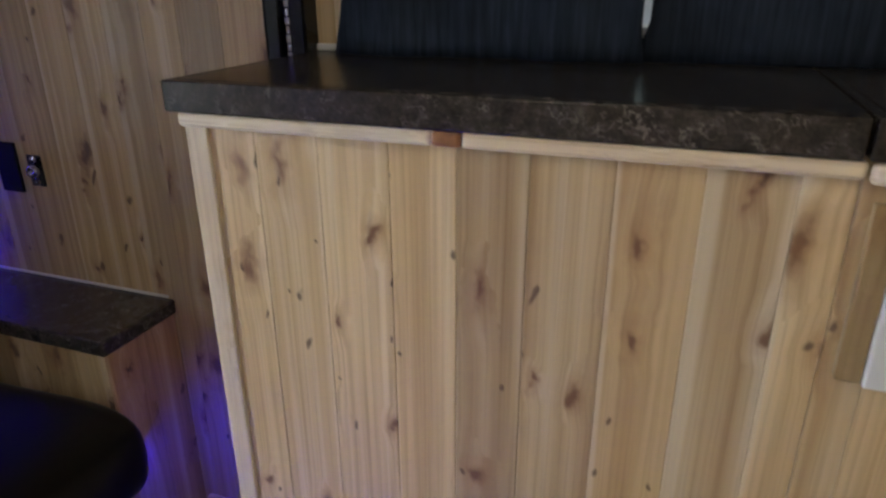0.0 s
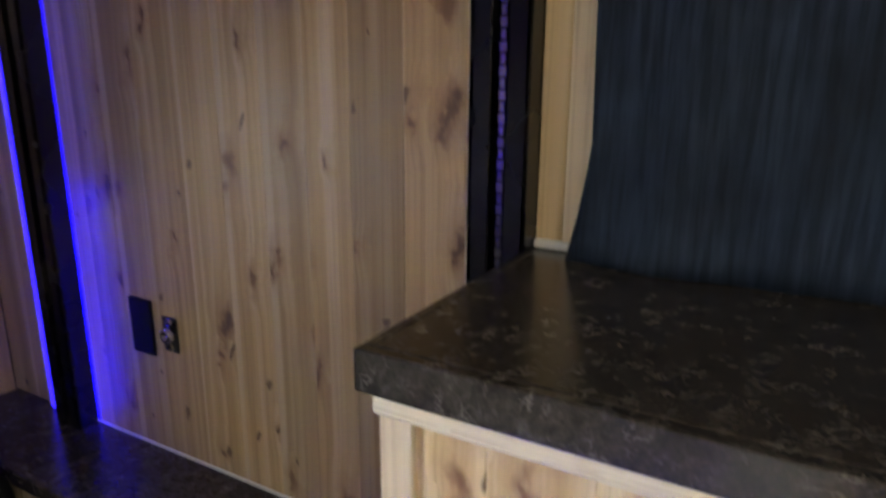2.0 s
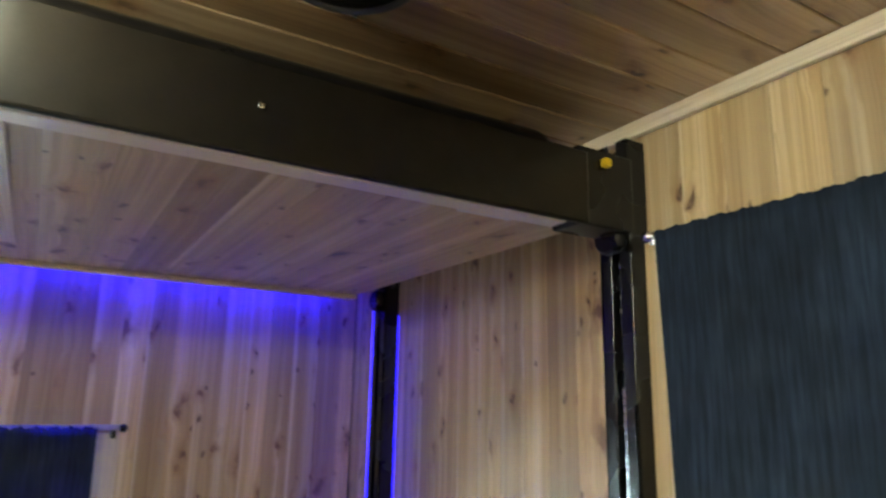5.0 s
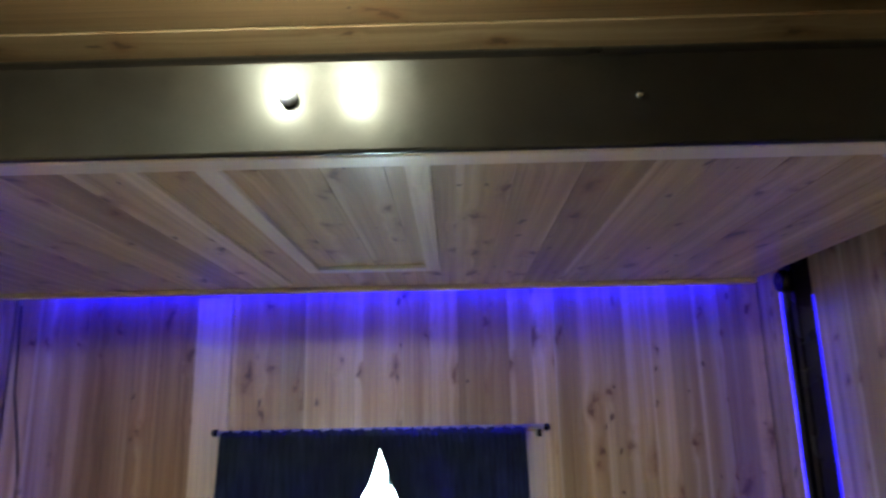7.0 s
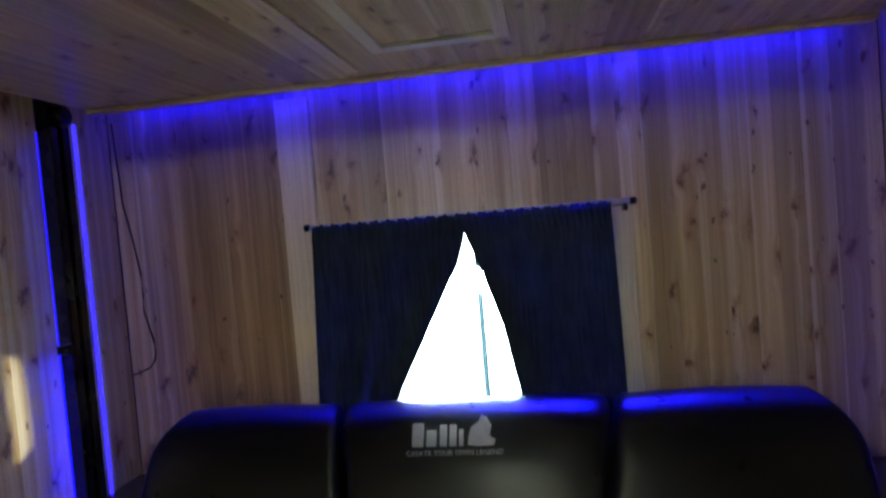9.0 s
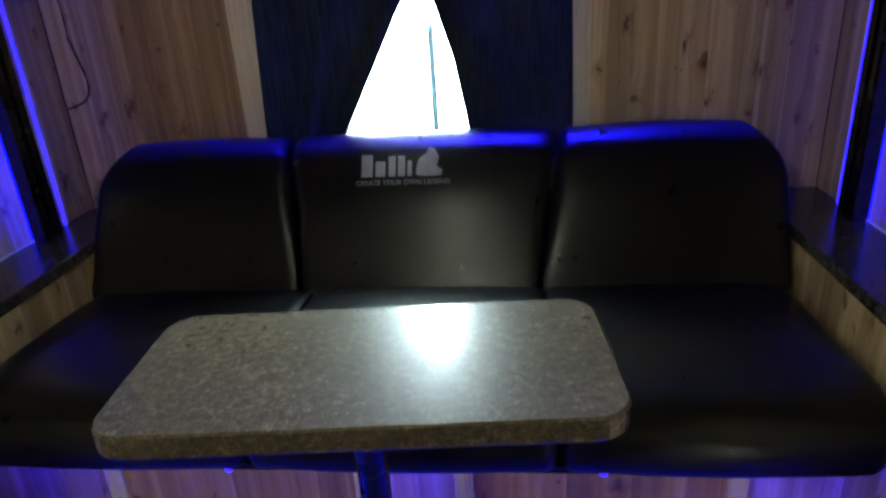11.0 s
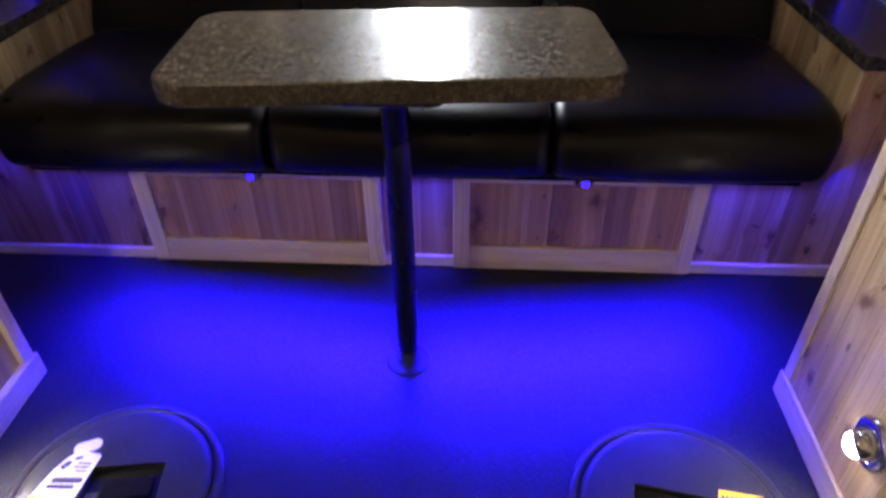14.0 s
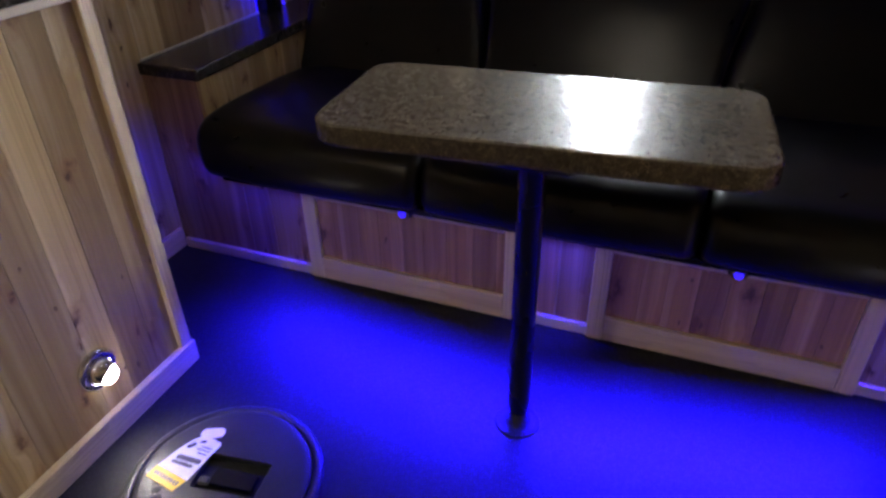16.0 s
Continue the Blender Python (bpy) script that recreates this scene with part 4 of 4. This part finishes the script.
# ---- ice hole covers ----
def hole_cover(x, y, turn, grip, label, flap, text):
    """A flush plastic floor ring and lid with a sunken grip; grip and label are places (x, y, turn) on the lid."""
    c = thing("hole_cover", "round black plastic ice hole cover with a paper label", "hole cover", group="hole covers")
    m = pose(x, y, 0, 0, 0, turn)
    part("ring", lathe(bmesh.new(), [(0.192, 0.0), (0.191, 0.005), (0.187, 0.008), (0.178, 0.009), (0.1725, 0.006), (0.1715, 0.001)], m, 72), M_LID, c, smooth=True)
    # lid: a bevelled disc, its face cut round the grip well
    gm = m @ pose(grip[0], grip[1], 0, 0, 0, grip[2])
    hw, hh, n = 0.066, 0.040, 72
    bm = bmesh.new()

    def on(u, v, z):
        return bm.verts.new(gm @ Vector((u, v, z)))

    inner = []
    for k in range(n):
        a = 2 * math.pi * k / n
        f = 1 / max(abs(math.cos(a)) / hw, abs(math.sin(a)) / hh)
        inner.append((f * math.cos(a), f * math.sin(a)))
    gi = gm.inverted() @ m
    rings = [[on(u, v, -0.001) for u, v in inner], [on(u, v, 0.0135) for u, v in inner], [on(u * 1.02, v * 1.03, 0.0150) for u, v in inner]]
    centre = gi @ Vector((0, 0, 0))
    for rad, z in ((0.158, 0.0150), (0.166, 0.0135), (0.1695, 0.010), (0.170, 0.001)):
        rings.append([])
        for u, v in inner:
            d = Vector((u, v)).normalized()
            cx = Vector((centre.x, centre.y))
            t = d.dot(cx) + math.sqrt(max(0.0, d.dot(cx) ** 2 - cx.length_squared + rad * rad))
            rings[-1].append(on(d.x * t, d.y * t, z))
    for ra, rb in zip(rings, rings[1:]):
        for k in range(n):
            bm.faces.new((ra[k], ra[(k + 1) % n], rb[(k + 1) % n], rb[k]))
    lid = part("lid", bm, M_LID, c)
    # well floor coloured near black for the shade inside the grip
    part("grip_well", slab(bmesh.new(), rounded_rect(2 * hw + 0.004, 2 * hh + 0.004, 0.003, 2), 0.0005, 0.0030, gm, 0.0004), M_PIT, lid, "sunken grip well, its shade put into the dark colour")
    part("grip_bar", slab(bmesh.new(), rounded_rect(0.092, 0.040, 0.005, 3), 0.0030, 0.0125, gm @ pose(0.008, -0.006, 0), 0.003), M_STEEL, lid, "moulded grip bar")
    part("grip_bar", slab(bmesh.new(), rounded_rect(0.022, 0.016, 0.004, 3), 0.0030, 0.0140, gm @ pose(-0.050, -0.020, 0), 0.002), M_LID, lid, "moulded grip bar")
    lm = m @ pose(label[0], label[1], 0, 0, 0, label[2])
    part("paper_label", slab(bmesh.new(), [(-0.040, -0.030), (0.040, -0.030), (0.034, 0.066), (0.030, 0.070), (-0.014, 0.070), (-0.026, 0.050), (-0.035, 0.020)], 0.0152, 0.0158, lm, 0.0001), M_PAPER, lid, "white paper label")
    part("yellow_band", slab(bmesh.new(), [(-0.040, -0.0605), (0.034, -0.0605), (0.039, -0.0305), (-0.0405, -0.0305)], 0.0152, 0.0158, lm, 0.0001), M_YELLOW, lid, "yellow band with dark lettering bars")
    for j in range(9):
        part("printed_bar", slab(bmesh.new(), rounded_rect(0.0045, 0.010, 0.0006, 1), 0.0159, 0.0161, lm @ pose(-0.030 + j * 0.0073, -0.0445, 0), 0.00005), M_INK, lid)
    for u, v, w, h, a in ((0.004, 0.008, 0.056, 0.012, 12), (0.000, -0.006, 0.050, 0.008, 10), (-0.018, 0.036, 0.020, 0.010, 62), (0.014, 0.046, 0.026, 0.003, 10), (0.012, 0.038, 0.030, 0.003, 10), (0.016, 0.030, 0.022, 0.003, 10), (-0.004, 0.054, 0.014, 0.006, 30)):
        part("printed_block", slab(bmesh.new(), rounded_rect(w, h, min(w, h) * 0.4, 2), 0.0159, 0.0161, lm @ pose(u, v, 0, 0, 0, a), 0.00005), M_INK, lid)
    if flap:
        part("paper_flap", slab(bmesh.new(), rounded_rect(0.050, 0.026, 0.012, 5), 0.0160, 0.0166, m @ pose(flap[0], flap[1], 0, 0, 0, flap[2]), 0.0001), M_PAPER, lid, "loose white paper tag")
    for j in range(text):
        a = radians(207 + j * 9)
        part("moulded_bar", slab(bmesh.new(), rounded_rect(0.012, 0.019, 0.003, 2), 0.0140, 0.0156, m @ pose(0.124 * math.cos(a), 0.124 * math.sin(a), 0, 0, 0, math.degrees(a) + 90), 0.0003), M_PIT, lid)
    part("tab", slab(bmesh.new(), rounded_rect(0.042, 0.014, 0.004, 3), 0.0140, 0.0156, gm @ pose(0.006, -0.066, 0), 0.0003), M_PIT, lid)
    return c


hole_cover(-0.468, -1.538, 0, (0.014, 0.006, 8), (-0.094, 0.0, -9), (-0.085, 0.080, 24), 8)
hole_cover(0.526, -1.532, 0, (-0.012, -0.003, -11), (0.100, -0.021, 172), None, 0)

# ---- cabinets ----
def courtesy_puck(x, y, z, s, label):
    p = thing("courtesy_light", label, "light", group="courtesy lights")
    m = rot((0, 1, 0), (0, 0, 1), (-s, 0, 0), (x, y, z))
    part("bezel", lathe(bmesh.new(), [(0.044, 0), (0.045, 0.005), (0.040, 0.010), (0.030, 0.012), (0.026, 0.008)], m, 32), M_CHROME, p, smooth=True)
    part("hood", lathe(bmesh.new(), [(0.026, 0.006), (0.025, 0.020), (0.018, 0.030), (0.010, 0.034), (0, 0.035)], m, 24), M_CHROME, p, smooth=True)
    part("lens", lathe(bmesh.new(), [(0.021, 0.0), (0.018, 0.008), (0.010, 0.013), (0, 0.015)], m @ pose(0.004, -0.008, 0.025), 20), M_BULB, p, "lit lens", smooth=True)


def galley(name, s, front, y0, y1, top, label, seed):
    """A base cabinet along a side wall: carcass, boards, trims; y0 is the end by the sofa."""
    c = thing(name, label, "cabinet", group="galley cabinets")
    part("carcass", boxed(s * (front + 0.012), s * (RX - 0.004), y1, y0 - 0.012, 0.0, top - 0.001), M_CORE, c)
    if s > 0:
        boards(c, rot((0, -1, 0), (1, 0, 0), (0, 0, 1), (front, y0 - 0.002, 0.0)), y0 - y1 - 0.002, top, 0.078, seed, M_CABINET if s > 0 else M_PINE)
        boards(c, rot((-1, 0, 0), (0, -1, 0), (0, 0, 1), (RX - 0.002, y0, 0.0)), RX - front - 0.004, top, 0.078, seed + 1, M_PINE)
    else:
        boards(c, rot((0, 1, 0), (-1, 0, 0), (0, 0, 1), (-front, y1, 0.0)), y0 - y1 - 0.002, top, 0.078, seed, M_CABINET if s > 0 else M_PINE)
        boards(c, rot((-1, 0, 0), (0, -1, 0), (0, 0, 1), (-front - 0.002, y0, 0.0)), RX - front - 0.004, top, 0.078, seed + 1, M_PINE)
    tx = 0.005 if s > 0 else 0.015
    part("corner_trim", boxed(s * (front - tx), s * (front + 0.0), y0 - 0.022, y0 + 0.006, 0.06, top - 0.016, r=0.003), M_TRIM, c, "pale pine corner trim")
    part("corner_trim", boxed(s * (front - tx), s * (front + 0.026), y0 + 0.0005, y0 + 0.009, 0.06, top - 0.016, r=0.003), M_TRIM, c, "pale pine corner trim")
    # the tall cabinet's trim is pieced: one short length is a red knot
    cuts = ((y0 + 0.010, -1.546), (-1.5465, -1.5775), (-1.578, y1)) if s > 0 else ((y0 + 0.010, y1),)
    for k, (ya, yb) in enumerate(cuts):
        part("top_trim", boxed(s * (front - 0.013), s * (front - 0.0005), yb, ya, top - 0.0165, top - 0.0005, r=0.004), M_KNOT if k == 1 else M_TRIM_Y, c, "reddish brown knot in the trim" if k == 1 else "pale pine trim under the counter")
    part("baseboard", boxed(s * (front - (0.009 if s > 0 else 0.019)), s * (front - 0.0005), y1, y0 + 0.016, 0.0, 0.060, r=0.004), M_TRIM_Y, c, "pale pine baseboard")
    part("baseboard", boxed(s * front, s * (RX - 0.018), y0 + 0.0095, y0 + 0.016, 0.0, 0.060, r=0.003), M_TRIM_X, c, "pale pine baseboard")
    return c


def counter(name, s, front, y0, y1, top, thick, label):
    c = thing(name, label, "countertop", group="countertops")
    part("slab", boxed(s * (front + 0.012), s * (RX - 0.003), y1, y0 - 0.012, top - thick, top, r=0.0015), M_COUNTER, c)
    part("edge_band", boxed(s * front, s * (front + 0.0119), y1, y0, top - thick, top - 0.0003, r=0.0022), M_COUNTER, c, "rolled laminate front edge")
    part("edge_band", boxed(s * (front + 0.0122), s * (RX - 0.003), y0 - 0.0119, y0, top - thick, top - 0.0003, r=0.0022), M_COUNTER, c, "rolled laminate end edge")


galley("galley_cabinet", 1, 0.787, -1.252, -1.922, 1.016, "tall knotty pine cabinet of upright boards under a dark counter", 61)
counter("countertop", 1, 0.772, -1.228, -1.917, 1.051, 0.0352, "dark mottled stone-look laminate countertop on the tall cabinet")
counter("countertop", 1, 0.772, -1.921, -2.75, 1.051, 0.0352, "dark laminate countertop beyond a narrow joint")
galley("galley_cabinet", -1, 0.762, -1.280, -2.75, 0.850, "lower knotty pine cabinet with a courtesy light", 71)
counter("countertop", -1, 0.744, -1.262, -2.75, 0.890, 0.0395, "dark laminate countertop on the lower cabinet")
courtesy_puck(-0.7615, -1.506, 0.170, -1, "chrome courtesy light low on a cabinet, lit white")
courtesy_puck(0.7865, -1.517, 0.195, 1, "chrome courtesy light low on the tall cabinet, lit white")

# cabinet with a framed opening, past the counter joint
oc = thing("open_cabinet", "knotty pine cabinet with a white-framed open niche lit blue", "cabinet")
OY0, OY1, OZ0, OZ1 = -1.966, -2.62, 0.824, 0.970
part("side_panel", boxed(0.792, RX - 0.004, -1.945, -1.926, 0.0, 1.003), M_CORE, oc)
part("side_panel", boxed(0.792, RX - 0.004, -2.75, -2.73, 0.0, 1.003), M_CORE, oc)
part("lower_body", boxed(0.792, RX - 0.004, -2.73, -1.945, 0.0, OZ0 - 0.02), M_CORE, oc)
part("niche_floor", boxed(0.792, RX - 0.004, -2.73, -1.945, OZ0 - 0.02, OZ0 - 0.006), M_WHITE, oc)
part("niche_back", boxed(RX - 0.016, RX - 0.005, -2.73, -1.945, OZ0 - 0.005, 1.01), M_WHITE, oc)
boards(oc, rot((0, -1, 0), (1, 0, 0), (0, 0, 1), (0.787, -1.9225, 0.0)), 0.0385, 1.015, 0.0385, 81, M_CABINET, jitter=0)
boards(oc, rot((0, -1, 0), (1, 0, 0), (0, 0, 1), (0.787, -1.961, 0.0)), 0.7855, 1.015, 0.078, 82, M_CABINET, holes=[(0.0, 0.66, OZ0, OZ1)])
part("frame_strip", boxed(0.776, 0.800, OY0 + 0.010, OY0 + 0.032, OZ0 - 0.010, OZ1 + 0.01, r=0.002), M_PINE, oc, "brown frame strip")
part("frame_strip", boxed(0.772, 0.84, OY0 - 0.020, OY0 + 0.0095, OZ0 - 0.012, OZ1 + 0.01, r=0.002), M_WHITE, oc, "white frame strip")
part("frame_strip", boxed(0.772, 0.84, OY1, OY0 - 0.0205, OZ0 - 0.012, OZ0 + 0.008, r=0.002), M_WHITE, oc, "white frame strip")
part("frame_strip", boxed(0.772, 0.84, OY1, OY0 - 0.0205, OZ1 - 0.01, OZ1 + 0.01, r=0.002), M_WHITE, oc, "white frame strip")
part("top_trim", boxed(0.767, 0.7795, -2.75, -1.924, 0.998, 1.0145, r=0.004), M_TRIM_Y, oc, "pale pine trim under the counter")
part("led_tape", boxed(0.86, 0.90, -2.60, -2.0, 0.985, 0.992), M_LED, oc, "blue LED tape")

# ---- fittings ----
sp = thing("ceiling_speaker", "round black ceiling speaker rimmed with blue light", "speaker")
m = pose(0.500, -1.362, CEIL, 180)
part("bezel", lathe(bmesh.new(), [(0.086, 0), (0.088, 0.010), (0.084, 0.020), (0.078, 0.024), (0.072, 0.018)], m, 48), M_LID, sp, smooth=True)
part("grille", lathe(bmesh.new(), [(0.0725, 0.017), (0.05, 0.024), (0, 0.026)], m, 48), M_STEEL, sp, smooth=True)
for k in range(4):
    part("screw", lathe(bmesh.new(), [(0, 0.026), (0.003, 0.025), (0.004, 0.020)], m @ pose(0.083 * math.cos(k * 1.57 + 0.5), 0.083 * math.sin(k * 1.57 + 0.5), 0), 8), M_CHROME, sp)
dl = thing("ceiling_light", "double dome ceiling light, lit", "light")
part("base_plate", boxed(-0.126, 0.161, -1.514, -1.414, CEIL - 0.010, CEIL - 0.001, r=0.004), M_WHITE, dl)
for x in (-0.040, 0.075):
    part("dome", lathe(bmesh.new(), [(0.045, 0), (0.044, 0.006), (0.032, 0.013), (0, 0.016)], pose(x, -1.464, CEIL - 0.010, 180), 28), M_DOME, dl, "lit dome", smooth=True)
# unseen dome, added only to house the rear fill lamp
rl = thing("ceiling_light", "unseen fill light added behind the walk, in a dome", "light")
part("dome", lathe(bmesh.new(), [(0.07, 0), (0.068, 0.02), (0.05, 0.04), (0, 0.05)], pose(-0.62, -2.85, CEIL, 180), 28), M_DOME, rl, "lit dome", smooth=True)

out = thing("wall_outlet", "black rectangular outlet cover on the pine wall", "outlet")
part("cover_plate", boxed(RX - 0.007, RX, -0.511, -0.453, 0.746, 0.851, r=0.002), M_PIT, out)
jack = thing("cable_jack", "small chrome jack plate beside the black outlet", "jack")
part("plate", boxed(RX - 0.005, RX, -0.574, -0.538, 0.764, 0.829, r=0.002), M_STEEL, jack)
part("socket", lathe(bmesh.new(), [(0.014, 0), (0.015, 0.006), (0.011, 0.012), (0.006, 0.012), (0.005, 0.004), (0, 0.004)], rot((0, 1, 0), (0, 0, 1), (-1, 0, 0), (RX - 0.005, -0.556, 0.797)), 18), M_CHROME, jack, smooth=True)
for z in (0.773, 0.820):
    part("screw", lathe(bmesh.new(), [(0, 0.005), (0.006, 0.004), (0.008, 0)], rot((0, 1, 0), (0, 0, 1), (-1, 0, 0), (RX - 0.005, -0.556, z)), 12), M_CHROME, jack)
cord = tagged(mesh_ob("cable", tube(bmesh.new(), [(-1.105, -0.006, 1.68), (-1.101, -0.006, 1.58), (-1.097, -0.006, 1.50), (-1.094, -0.006, 1.42), (-1.078, -0.006, 1.34), (-1.069, -0.006, 1.29), (-1.056, -0.006, 1.20), (-1.055, -0.006, 1.13), (-1.058, -0.006, 1.08), (-1.046, -0.006, 1.03), (-1.033, -0.006, 0.98), (-1.031, -0.006, 0.945), (-1.038, -0.006, 0.917), (-1.056, -0.006, 0.897), (-1.092, -0.006, 0.883), (-1.118, -0.010, 0.876)], 0.0028, 8), M_WIRE, smooth=True), "thin dark cable running down the back wall", "cable")

# ---- wall boards, last ----
TOPZ = CEIL - 0.001
# russet left, brown middle, pine right: dimmer side coloured in, over redder wood
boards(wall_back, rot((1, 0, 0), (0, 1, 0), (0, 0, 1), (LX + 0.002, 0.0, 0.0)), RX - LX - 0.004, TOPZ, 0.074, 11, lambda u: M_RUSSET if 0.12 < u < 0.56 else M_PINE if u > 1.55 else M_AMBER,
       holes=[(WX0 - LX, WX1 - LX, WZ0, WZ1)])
boards(wall_right, rot((0, -1, 0), (1, 0, 0), (0, 0, 1), (RX, -0.001, 0.0)), 3.89, TOPZ, 0.088, 21, M_PINE,
       holes=[(-SY1, -SY0, SZ0, SZ1), (1.26, 2.74, -0.1, 1.0)])
boards(wall_left, rot((0, 1, 0), (-1, 0, 0), (0, 0, 1), (LX, -3.891, 0.0)), 3.89, TOPZ, 0.088, 22, M_PINE, holes=[(1.16, 2.60, -0.1, 0.80)])
boards(wall_front, rot((-1, 0, 0), (0, -1, 0), (0, 0, 1), (RX - 0.002, FRONT, 0.0)), RX - LX - 0.004, TOPZ, 0.088, 23, M_PINE)
